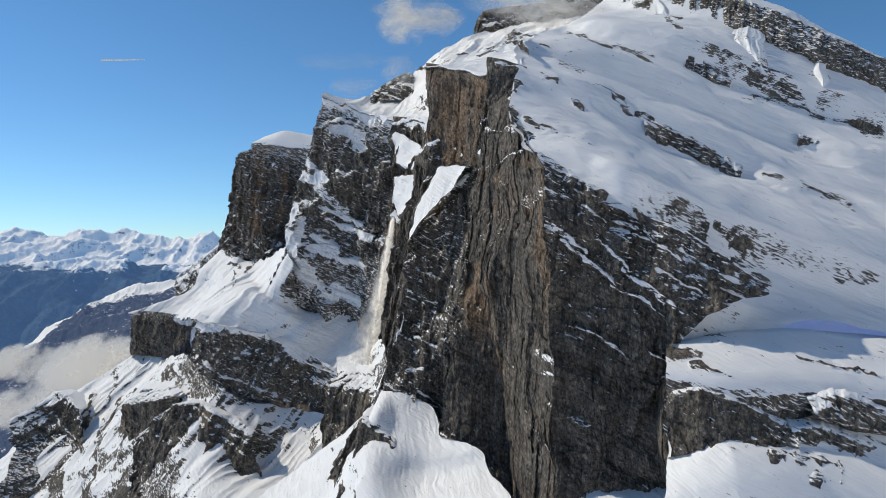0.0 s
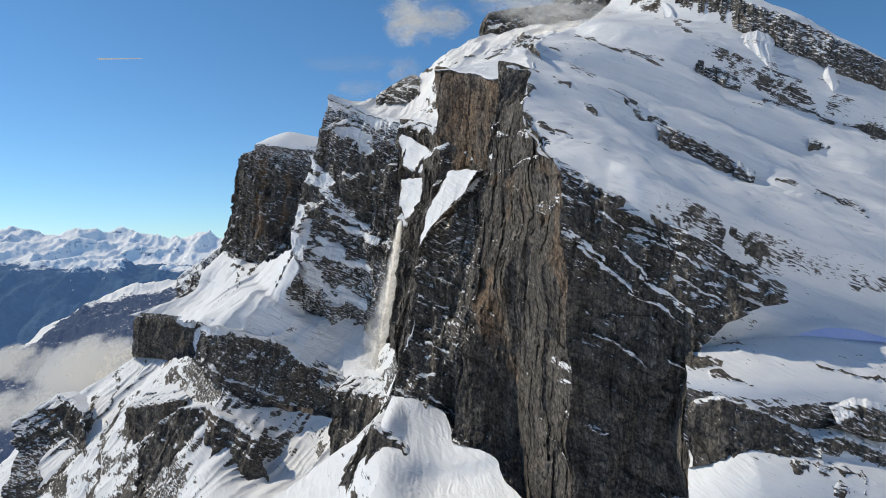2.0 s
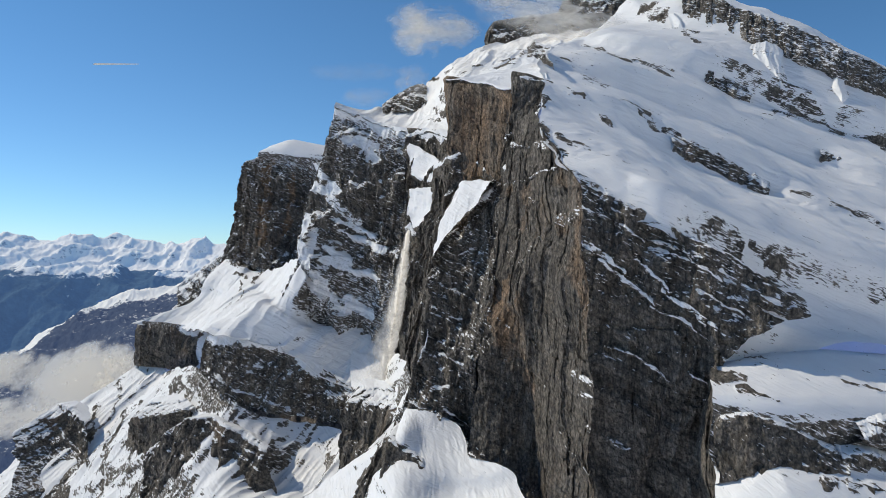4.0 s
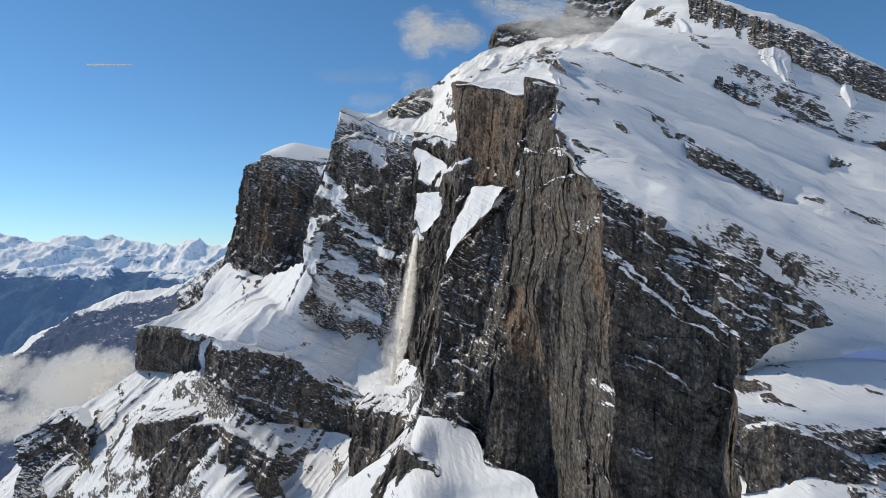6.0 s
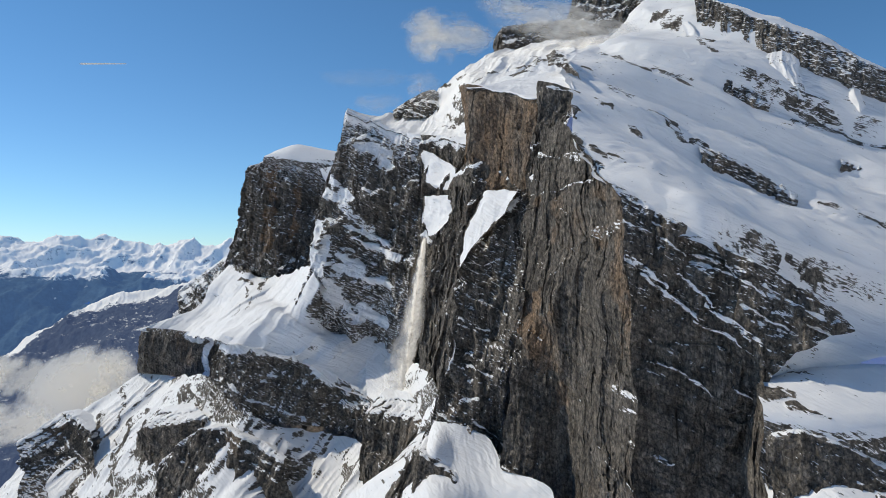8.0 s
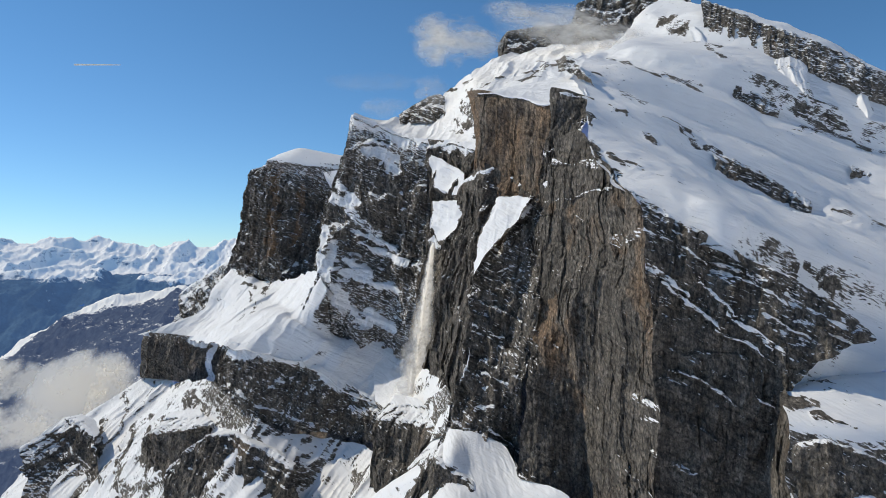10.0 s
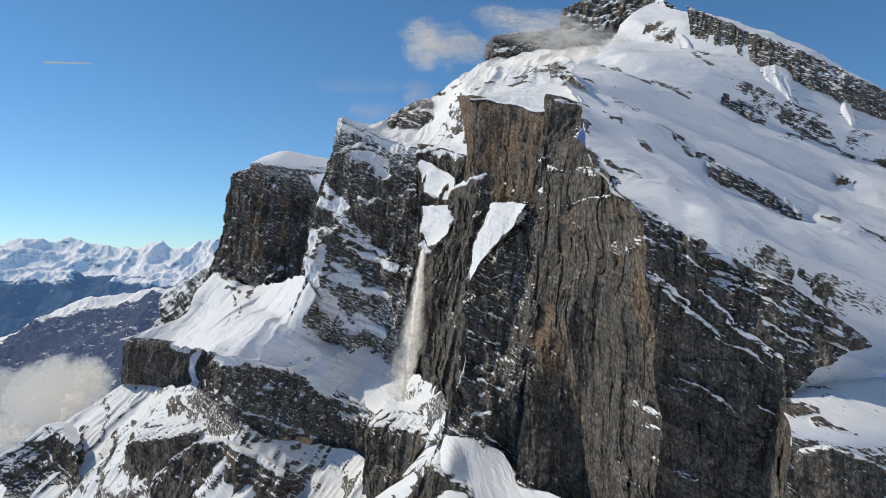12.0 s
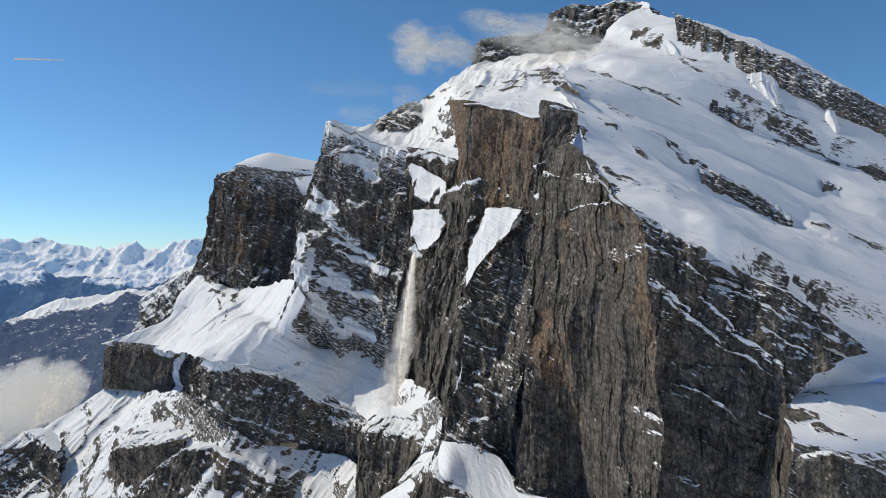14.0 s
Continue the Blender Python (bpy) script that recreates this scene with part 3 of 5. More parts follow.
LOWER_SNOW = [
    [(-349.8, 785.0, 581.5), (-306.2, 761.0, 583.1), (-224.2, 620.0, 602.9), (-171.7, 541.0, 593.1), (-123.0, 541.0, 584.8), (-93.7, 532.0, 577.9), (-74.8, 505.0, 578.6)],
    [(-394.5, 760.0, 556.9), (-330.6, 720.0, 556.5), (-234.3, 600.0, 577.5), (-162.2, 520.0, 576.9), (-123.2, 524.0, 567.1), (-98.0, 512.0, 563.9), (-74.2, 465.0, 569.0)],
    [(-430.8, 720.0, 517.1), (-331.1, 660.0, 528.0), (-249.9, 580.0, 550.1), (-172.2, 498.0, 557.2), (-134.9, 500.0, 550.1), (-101.6, 482.0, 551.2), (-73.8, 440.0, 566.3)],
    [(-440.0, 640.0, 469.0), (-335.4, 590.0, 487.6), (-247.3, 530.0, 510.2), (-169.0, 460.0, 533.0), (-128.8, 440.0, 537.2), (-90.3, 410.0, 549.0), (-63.2, 390.0, 556.8)],
    [(-430.3, 560.0, 382.7), (-303.6, 500.0, 417.2), (-216.9, 440.0, 452.2), (-153.9, 390.0, 481.4), (-113.3, 370.0, 493.0), (-81.9, 350.0, 504.6), (-58.6, 330.0, 516.3)],
]
CONE_SNOW = [
    [(-40.0, 405, 618.3), (-32.2, 386, 621.5), (-23.8, 380, 621.7), (-7.7, 374, 615.7), (-2.7, 352, 606.3)],
    [(-42.1, 398, 603.6), (-35.8, 362, 611.7), (-21.9, 358, 606.3), (-5.3, 347, 601.5), (14.7, 336, 604.4)],
    [(-83.8, 408, 574.1), (-53.8, 382, 588.2), (-35.2, 342, 597.3), (-9.0, 338, 590.8), (22.6, 322, 596.4)],
    [(-110.0, 380, 552.5), (-63.2, 352, 563.7), (-33.4, 318, 578.2), (-9.0, 308, 577.2), (28.8, 282, 588.6)],
    [(-97.7, 320, 510.4), (-58.8, 300, 522.7), (-33.2, 280, 535.2), (-12.2, 270, 541.3), (21.3, 250, 553.7)],
]
RIDGE_CREST = [
    [(-108.8, 626.0, 841.0), (-91.0, 645.0, 840.1), (-68.4, 655.0, 844.0), (-43.4, 660.0, 858.0), (-24.0, 652.0, 867.9), (-7.2, 645.0, 879.9), (-2.0, 645.0, 883.1), (22.8, 680.0, 905.5), (49.6, 712.0, 922.6), (102.3, 700.0, 929.2), (162.8, 696.0, 935.0)],
    [(-107.8, 622.0, 838.7), (-89.9, 632.0, 833.9), (-67.6, 640.0, 832.7), (-42.1, 640.0, 838.1), (-24.4, 628.0, 841.9), (-11.5, 612.0, 847.5), (-1.9, 575.0, 851.5), (17.8, 560.0, 852.3), (37.5, 535.0, 849.6), (57.8, 520.0, 850.0), (84.4, 522.0, 855.7)],
]
RIDGE_FOOT = [
    [(-109.1, 620.0, 835.3), (-91.0, 617.0, 829.0), (-66.0, 610.0, 816.6), (-41.1, 594.0, 809.3), (-24.0, 573.0, 806.3), (-9.3, 545.0, 800.0), (-5.8, 522.0, 818.5), (17.9, 537.0, 826.9), (39.7, 527.0, 830.4), (52.6, 510.0, 829.2), (61.8, 484.0, 824.0)],
    [(-109.7, 634.0, 836.2), (-92.2, 630.0, 829.5), (-66.7, 624.0, 816.6), (-41.2, 608.0, 809.2), (-23.7, 586.0, 806.2), (-8.6, 560.0, 799.8), (-5.8, 534.0, 812.5), (17.9, 549.0, 820.9), (39.7, 539.0, 824.4), (52.6, 522.0, 823.2), (61.8, 496.0, 818.0)],
]
TOWER_CAP = [
    [(-5.8, 536.0, 824.5), (17.9, 551.0, 832.9), (39.7, 541.0, 836.4), (52.6, 524.0, 835.2), (61.8, 498.0, 830.0)],
    [(-5.8, 520.0, 834.5), (17.9, 535.0, 842.9), (39.7, 525.0, 846.4), (52.6, 508.0, 845.2), (61.8, 482.0, 840.0)],
    [(-14.1, 474.0, 824.5), (-0.9, 462.0, 821.1), (14.1, 444.0, 814.4), (23.8, 424.0, 806.7), (43.6, 412.0, 810.8)],
    [(-13.3, 480.0, 823.2), (0.5, 470.0, 819.9), (15.8, 452.0, 812.9), (25.4, 432.0, 805.6), (45.5, 416.0, 808.4)],
]
RIGHT_SLOPE_FOOT = [
    [(39.0, 323.0, 746.0), (60.0, 302.0, 726.0), (81.0, 294.0, 714.0), (105.4, 286.0, 660.5), (131.5, 298.0, 660.8), (174.1, 304.0, 660.5), (238.5, 312.0, 651.9)],
    [(38.0, 334.0, 752.0), (64.0, 318.0, 737.0), (88.0, 312.0, 727.0), (116.3, 300.0, 676.0), (149.0, 318.0, 674.6), (192.4, 328.0, 675.9), (261.2, 335.0, 666.2)],
    [(34.0, 350.0, 767.0), (75.0, 345.0, 755.0), (100.0, 345.0, 745.0), (135.0, 340.0, 726.0), (165.0, 345.0, 716.0), (215.0, 350.0, 703.0), (310.0, 360.0, 690.0)],
]
RIGHT_SLOPE_HEAD = [
    [(40.0, 407.0, 808.0), (85.0, 405.0, 790.0), (112.0, 395.0, 770.0), (162.0, 388.0, 745.0), (200.0, 405.0, 745.0), (250.0, 410.0, 735.0), (350.0, 420.0, 715.0)],
    [(50.7, 464.0, 835.9), (100.0, 455.0, 815.0), (140.0, 450.0, 798.0), (180.0, 445.0, 778.0), (233.0, 456.0, 772.0), (290.0, 450.0, 758.0), (390.0, 470.0, 740.0)],
    [(72.9, 520.0, 859.9), (110.0, 505.0, 852.0), (160.0, 498.0, 841.0), (197.0, 491.0, 819.0), (245.0, 490.0, 806.0), (310.0, 490.0, 795.0), (410.0, 510.0, 775.0)],
    [(116.5, 600.0, 897.4), (146.7, 595.0, 902.0), (175.0, 550.0, 880.0), (241.0, 528.0, 868.0), (294.0, 514.0, 844.0), (350.0, 515.0, 825.0), (450.0, 540.0, 790.0)],
    [(160.0, 680.0, 946.4), (197.1, 690.0, 977.6), (204.3, 612.0, 937.5), (246.4, 560.0, 897.0), (295.5, 530.0, 856.0), (349.9, 525.0, 828.5), (448.6, 550.0, 798.5)],
]
CORNER_BLOCK = [
    [(103.8, 298, 660.8), (129.6, 305, 664.3), (164.0, 310, 664.2), (230.2, 318, 656.1)],
    [(91.2, 278, 661.6), (118.4, 284, 665.8), (153.7, 290, 665.1), (215.7, 298, 656.4)],
    [(84.2, 258, 655.6), (105.7, 254, 655.1), (136.7, 258, 655.4), (192.3, 266, 649.7)],
    [(84.0, 256, 648.3), (103.8, 249, 646.9), (135.4, 252, 648.5), (185.1, 256, 642.1)],
    [(86.2, 259, 629.1), (106.1, 252, 631.4), (136.1, 253, 638.9), (184.6, 255, 632.2)],
    [(83.1, 252, 624.5), (99.3, 243, 634.2), (131.1, 244, 631.6), (178.1, 246, 624.5)],
    [(74.7, 236, 614.4), (95.9, 230, 624.0), (123.2, 229, 622.1), (164.9, 228, 614.5)],
    [(63.3, 214, 577.4), (86.7, 208, 580.9), (110.8, 206, 582), (147.7, 204, 583.1)],
]
BAND_SUMMIT = [
    [(184.4, 590.0, 931.9), (199.9, 575.0, 919.1), (222.0, 552.0, 898.7), (244.7, 535.0, 882.9), (272.2, 522.0, 863.8), (295.6, 515.0, 848.7), (336.2, 515.0, 830.7)],
    [(185.4, 580.0, 903.6), (197.7, 564.0, 888.3), (217.3, 542.0, 872.0), (238.3, 523.0, 856.4), (265.6, 511.0, 841.0), (289.7, 506.0, 830.9), (329.6, 506.0, 813.2)],
]
BAND_MIDDLE = [
    [(147.1, 502, 842.1), (159.8, 500, 843.4), (176.1, 498, 837.4), (190.5, 494, 828.6), (201.5, 490, 818.2)],
    [(147.2, 499, 836.5), (159, 496, 834.3), (173.9, 493, 826.5), (187.4, 489, 817), (199.2, 487, 812.8)],
]
BAND_LOWER = [
    [(112.2, 393, 770.7), (127, 392, 765.9), (145.2, 390, 755.8), (165.4, 386, 743.6)],
    [(111.6, 389, 765.7), (124.7, 388, 758.2), (142.7, 386, 747.5), (163.8, 383, 740.3)],
]
BAND_EDGE = [
    [(230.7, 456, 773.7), (246.4, 454, 769.9), (263.7, 452, 762.9), (288.4, 450, 752.6)],
    [(229.3, 453, 770.4), (244.5, 451, 765.5), (261.7, 449, 758.9), (286.2, 447, 748.7)],
]
CORNER_SIDE = [
    [(93, 292, 668), (92, 276, 664), (91, 269, 659), (88, 262, 645), (86, 256, 630)],
    [(90, 292, 640), (89, 276, 635), (88, 269, 630), (87, 262, 622), (86, 256, 612)],
    [(89, 292, 520), (88, 276, 520), (87, 265, 520), (86, 245, 520), (85, 226, 520)],
]
SUMMIT_ROCK = [
    [(34.2, 745.0, 938.0), (41.6, 735.0, 950.3), (74.8, 735.0, 956.4), (107.0, 730.0, 958.6), (117.4, 735.0, 982.3), (140.2, 735.0, 991.8), (167.8, 725.0, 988.3), (178.4, 715.0, 990.5), (201.9, 690.0, 980.1), (213.0, 668.0, 961.5)],
    [(32.7, 735.0, 926.1), (40.0, 725.0, 936.5), (72.5, 724.0, 942.2), (104.0, 718.0, 945.2), (116.3, 715.0, 955.9), (135.2, 712.0, 961.6), (159.8, 705.0, 964.4), (173.0, 700.0, 974.9), (194.0, 678.0, 964.7), (208.7, 662.0, 952.0)],
    [(31.3, 725.0, 914.5), (38.0, 712.0, 921.0), (70.1, 712.0, 926.9), (100.2, 703.0, 930.0), (115.5, 695.0, 930.6), (131.5, 690.0, 935.4), (153.1, 685.0, 942.6), (167.6, 685.0, 959.1), (185.9, 665.0, 948.7), (204.5, 655.0, 941.8)],
]
MID_RIDGE_CREST = [
    [(-2158.8, 3000.0, 19.9), (-1870.7, 3100.0, 118.7), (-1781.9, 3200.0, 226.1), (-1607.4, 3200.0, 276.9), (-1432.8, 3200.0, 378.8), (-1282.0, 3200.0, 404.6), (-1035.4, 3100.0, 439.4), (-849.5, 3000.0, 544.3), (-615.4, 2900.0, 597.0)],
    [(-1592.3, 2200.0, 273.5), (-1427.1, 2350.0, 369.6), (-1372.8, 2450.0, 432.7), (-1264.1, 2500.0, 486.8), (-1149.5, 2550.0, 553.5), (-1029.4, 2550.0, 574.2), (-842.5, 2500.0, 603.4), (-673.8, 2350.0, 689.1), (-476.0, 2200.0, 729.9)],
]
MID_RIDGE_FACE = [
    [(-1484.7, 2050.0, 206.7), (-1337.0, 2200.0, 290.7), (-1278.9, 2280.0, 365.4), (-1179.7, 2330.0, 431.8), (-1065.6, 2360.0, 484.6), (-950.6, 2350.0, 504.5), (-770.8, 2280.0, 538.3), (-605.0, 2100.0, 594.1), (-435.3, 2000.0, 632.1)],
    [(-1305.8, 1800.0, 127.1), (-1157.6, 1900.0, 213.3), (-1096.9, 1950.0, 261.5), (-990.8, 1950.0, 292.2), (-884.3, 1950.0, 322.9), (-792.7, 1950.0, 338.4), (-630.2, 1850.0, 372.1), (-508.4, 1750.0, 418.3), (-373.8, 1700.0, 453.8)],
    [(-1016.8, 1400.0, -223.5), (-915.2, 1500.0, -175.7), (-846.2, 1500.0, -117.8), (-764.7, 1500.0, -118.7), (-683.5, 1500.0, -60.6), (-613.2, 1500.0, -61.2), (-497.3, 1450.0, -36.3), (-410.2, 1400.0, 44.2), (-311.2, 1400.0, 98.8)],
]
GULLY_FIELD_UPPER = [
    [(-39.6, 586, 799.0), (-26.8, 566, 787.9), (-14.5, 543, 777.0)],
    [(-39.9, 580, 785.1), (-26.8, 560, 775.4), (-15.1, 538, 767.8)],
    [(-40.3, 574, 771.5), (-27.7, 554, 765.0), (-16.1, 533, 759.1)],
]
GULLY_FIELD_LOWER = [
    [(-40.2, 568, 758.1), (-27.8, 548, 757.4), (-15.8, 530, 756.3)],
    [(-38.7, 562, 744.6), (-28.7, 544, 744.0), (-18.0, 526, 745.4)],
    [(-36.4, 558, 734.1), (-31.2, 542, 734.3), (-23.9, 524, 735.2)],
    [(-35.5, 554, 726.9), (-33.4, 540, 726.9), (-30.5, 524, 728.9)],
]
SPUR_FIELD = [
    [(-4.1, 438, 750.3), (5.8, 425, 750.2), (15.2, 411, 747.9)],
    [(-8.3, 432, 741.8), (-0.2, 422, 740.1), (7.9, 410, 736.4)],
    [(-12.8, 424, 728.4), (-7.3, 416, 726.7), (-1.4, 408, 726.4)],
    [(-16.6, 414, 715.4), (-14.2, 410, 714.7), (-10.6, 406, 716.6)],
    [(-20.5, 406, 704.3), (-19.6, 404, 704.0), (-18.4, 403, 705.6)],
]
VALLEY_SIDE = [
    [(-3807.7, 4100, 1086.3), (-3190.0, 4000, 860.1), (-2626.3, 3900, 705.0), (-2263.1, 3800, 610.3), (-2031.0, 3700, 596.0), (-1807.7, 3600, 577.0), (-1593.3, 3500, 536.8), (-1347.6, 3300, 460.6)],
    [(-3301.0, 3500, 508.5), (-2817.1, 3500, 455.1), (-2316.6, 3400, 410.0), (-1992.8, 3300, 393.4), (-1758.7, 3200, 403.4), (-1608.9, 3200, 429.2), (-1458.5, 3200, 442.3), (-1345.2, 3200, 429.9)],
    [(-2778.6, 2900, 134.5), (-2357.0, 2900, 134.3), (-1999.6, 2900, 157.0), (-1752.4, 2900, 179.8), (-1594.5, 2900, 202.7), (-1459.3, 2900, 271.7), (-1323.4, 2900, 317.8), (-1244.0, 2900, 340.9)],
    [(-2431.9, 2500, -175.7), (-2069.9, 2500, -138.4), (-1743.5, 2500, -100.6), (-1511.7, 2500, -62.2), (-1376.0, 2500, -23.3), (-1259.4, 2500, 15.9), (-1142.5, 2500, 55.1), (-1084.1, 2500, 94.6)],
]
OUTCROP_A = [
    [(-293.4, 640, 551.6), (-269.3, 584, 568.8), (-242.7, 572, 574.8), (-214.3, 560, 581.2)],
    [(-293.2, 640, 533.5), (-266.6, 580, 550.2), (-238.1, 566, 554), (-211.6, 552, 562.2)],
    [(-288, 630, 511.5), (-262.7, 574, 531.6), (-232.1, 556, 530.6), (-207, 545, 538.4)],
]
OUTCROP_B = [
    [(-238.1, 560, 553.5), (-209.5, 545, 579.1), (-181.2, 535, 582.7), (-160.6, 528, 576.1), (-138.2, 520, 566.6)],
    [(-236.9, 540, 531.7), (-202.7, 525, 544.8), (-175.4, 515, 547.9), (-154, 510, 545.4), (-127.3, 506, 541.8)],
    [(-227.2, 510, 497.8), (-191, 490, 506.1), (-166.8, 485, 508), (-148.5, 480, 510), (-124.1, 470, 514.1)],
]
OUTCROP_C = [
    [(-414, 680, 535.9), (-398.3, 705, 554.3), (-375.7, 698, 552.5), (-347.6, 682, 543.3)],
    [(-398.9, 650, 515.7), (-385, 675, 523.9), (-360.6, 668, 523.2), (-336.4, 655, 523.2)],
    [(-377.6, 600, 484), (-360.5, 620, 485.9), (-338.9, 615, 492.5), (-320, 610, 499)],
]
CREST_ROCKS = [
    [(43.1, 500, 853.2), (47.4, 490, 855.1), (52.4, 475, 846.8), (52.2, 440, 829.3)],
    [(42, 488, 845.8), (46.5, 478, 846.1), (50.7, 460, 837.3), (50.8, 425, 820.7)],
    [(42.6, 478, 839.1), (46.8, 465, 836.4), (50.2, 448, 828.9), (50.1, 412, 813.3)],
]
OUTCROP_D = [
    [(-80.8, 500, 594.2), (-74.0, 460, 610.1), (-57.1, 448, 610.2), (-41.5, 426, 612.2)],
    [(-81.5, 500, 576.0), (-75.0, 452, 589.0), (-55.9, 440, 589.1), (-39.7, 416, 598.1)],
    [(-81.0, 480, 554.9), (-73.4, 440, 569.1), (-54.8, 420, 573.2), (-38.1, 396, 580.4)],
]
OUTCROP_E = [
    [(-56.2, 420, 587.1), (-40.2, 371, 610.1), (-29.5, 360, 604.6), (-17.9, 347, 595.6)],
    [(-67.9, 410, 574.6), (-40, 362, 596.3), (-26.9, 350, 591.8), (-13, 338, 585.3)],
    [(-76, 395, 558), (-39.7, 345, 577.4), (-23.8, 335, 575.9), (-5.6, 318, 572.8)],
]
BACK_CORE = [
    [(-290, 920, 680), (-200, 885, 780), (-112, 720, 790), (-40, 660, 795), (15, 520, 790), (40, 440, 770), (80, 400, 690), (130, 330, 640)],
    [(-300, 880, 560), (-210, 850, 560), (-116, 700, 560), (-45, 620, 560), (10, 500, 560), (50, 420, 560), (90, 350, 560), (130, 310, 560)],
    [(-310, 830, 380), (-210, 800, 380), (-118, 640, 380), (-45, 600, 380), (10, 480, 380), (50, 400, 380), (90, 330, 380), (130, 300, 380)],
]
BACK_SIDE_HEAD = [
    [(-340.0, 790.0, 560.0), (-262.0, 905.0, 690.0), (-200.0, 905.0, 800.0), (-112.0, 690.0, 805.0), (-44.0, 668.0, 842.0), (5.0, 655.0, 868.0), (60.0, 740.0, 930.0), (130.0, 700.0, 935.0), (195.0, 600.0, 912.0), (300.0, 534.0, 852.0), (460.0, 555.0, 795.0), (620.0, 500.0, 640.0)],
    [(-460.0, 1050.0, 380.0), (-380.0, 1150.0, 430.0), (-260.0, 1200.0, 560.0), (-140.0, 1050.0, 640.0), (-44.0, 1050.0, 660.0), (20.0, 1060.0, 690.0), (90.0, 1080.0, 720.0), (170.0, 1030.0, 720.0), (280.0, 900.0, 700.0), (420.0, 800.0, 640.0), (600.0, 760.0, 560.0), (760.0, 600.0, 420.0)],
]
BACK_SIDE_FOOT = [
    [(-700.0, 1400.0, -20.0), (-600.0, 1600.0, -20.0), (-400.0, 1800.0, -20.0), (-150.0, 1800.0, -20.0), (-40.0, 1800.0, -20.0), (40.0, 1800.0, -20.0), (120.0, 1800.0, -20.0), (250.0, 1800.0, -20.0), (450.0, 1700.0, -20.0), (700.0, 1500.0, -20.0), (1000.0, 1300.0, -20.0), (1200.0, 700.0, -20.0)],
]
FOOT = [
    [(-431.9, 562, 390.2), (-304.7, 502, 423.8), (-154.6, 392, 486.3), (-82.2, 352, 508.9), (-33.2, 282, 538.3), (21.8, 252, 556.3), (84, 226, 524), (160, 213, 528), (280, 211, 512), (420, 230, 470), (620, 500, 640)],
    [(-620, 520, 250), (-430, 400, 270), (-300, 300, 280), (-180, 230, 280), (-70, 150, 280), (20, 110, 280), (110, 90, 280), (200, 70, 280), (330, 60, 270), (520, 80, 250), (850, 350, 300)],
    [(-900, 300, -20), (-700, 150, -20), (-480, 0, -20), (-300, -120, -20), (-120, -200, -20), (20, -230, -20), (160, -250, -20), (300, -260, -20), (480, -260, -20), (720, -200, -20), (1200, 100, -20)],
]
RIB_BROAD = [
    [(221.2, 530, 865.9), (230.4, 526, 867.4), (238.9, 524, 862.7)],
    [(211.7, 516, 852.5), (223, 506, 849.9), (233.7, 508, 845.6)],
    [(217.5, 504, 836.2), (220.5, 494, 833.7), (229.4, 497, 831.3)],
    [(219.9, 496, 823.8), (221.3, 491, 821.8), (225.3, 491, 820.3)],
]
RIB_NARROW = [
    [(269.6, 512, 837.9), (272.2, 508, 837.8), (277.2, 508, 835.4)],
    [(263.9, 504, 828.5), (266.8, 494, 825.4), (274.2, 498, 824)],
    [(265.6, 496, 817), (267.1, 488, 813.7), (272.4, 490, 812.6)],
]
RIB_CREST = [
    [(177.3, 585, 908.9), (180.2, 580, 908.2), (184.9, 580, 905.4)],
    [(173.5, 572, 893.3), (179.7, 564, 889), (186, 566, 886)],
    [(176.3, 560, 878.6), (182.2, 554, 874.2), (187.1, 555, 872.8)],
]
LEDGE_WALL = [
    [(85.1, 262, 646.9), (94.3, 256, 648.9), (105.5, 253, 645.8), (114.7, 253, 639.9), (124.9, 253, 635.2)],
    [(84.2, 258, 637.7), (92.8, 252, 639.1), (103.8, 249, 637.8), (112.9, 249, 635.8), (122.9, 249, 633.4)],
    [(82.8, 255, 626), (91.7, 249, 630.6), (102.6, 246, 627.9), (109.5, 246, 632.2), (121.9, 247, 631.4)],
]
LEDGE_LOW = [
    [(100.9, 243, 628.9), (109.7, 242, 630.6), (120.4, 242, 629.4), (133.6, 241, 626.6)],
    [(100.1, 240, 625.5), (107.4, 237, 625.5), (117.4, 236, 624.3), (130.8, 236, 623.5)],
    [(100.7, 237, 622.6), (107, 234, 621.7), (116, 233, 619.6), (125.8, 232, 617.7)],
]
LEDGE_HIGH = [
    [(130, 257, 646.2), (139.8, 256, 648.1), (152.2, 256, 644.8), (165.3, 257, 639)],
    [(130, 255, 643.3), (138.7, 254, 643.8), (151, 254, 640.7), (163.3, 254, 636.6)],
    [(129, 253, 641.3), (137.6, 252, 640.6), (149.8, 252, 637.1), (162.1, 252, 634)],
]
LEDGE_MIDDLE = [
    [(122.3, 254, 637), (134.1, 253, 636.8), (145.8, 252, 632), (161.4, 251, 626.8)],
    [(121.3, 252, 636.1), (133, 251, 632.9), (144, 249, 628.8), (159.5, 248, 624.1)],
    [(120.9, 251, 634.9), (132, 249, 629.8), (142.9, 247, 625.4), (158.2, 246, 621.7)],
]
KNOB = [
    [(-70.9, 664, 846.9), (-55.4, 655, 854.6), (-41.2, 650, 862), (-27.8, 646, 862.3), (-21.4, 650, 858.1)],
    [(-70.2, 650, 841.9), (-54, 644, 845), (-39.6, 640, 849.4), (-26.8, 637, 850.4), (-20.6, 642, 850.1)],
    [(-68.8, 643, 835.3), (-52.1, 634, 834.7), (-36.9, 630, 834.1), (-25.9, 628, 837.8), (-19.7, 633, 841)],
]
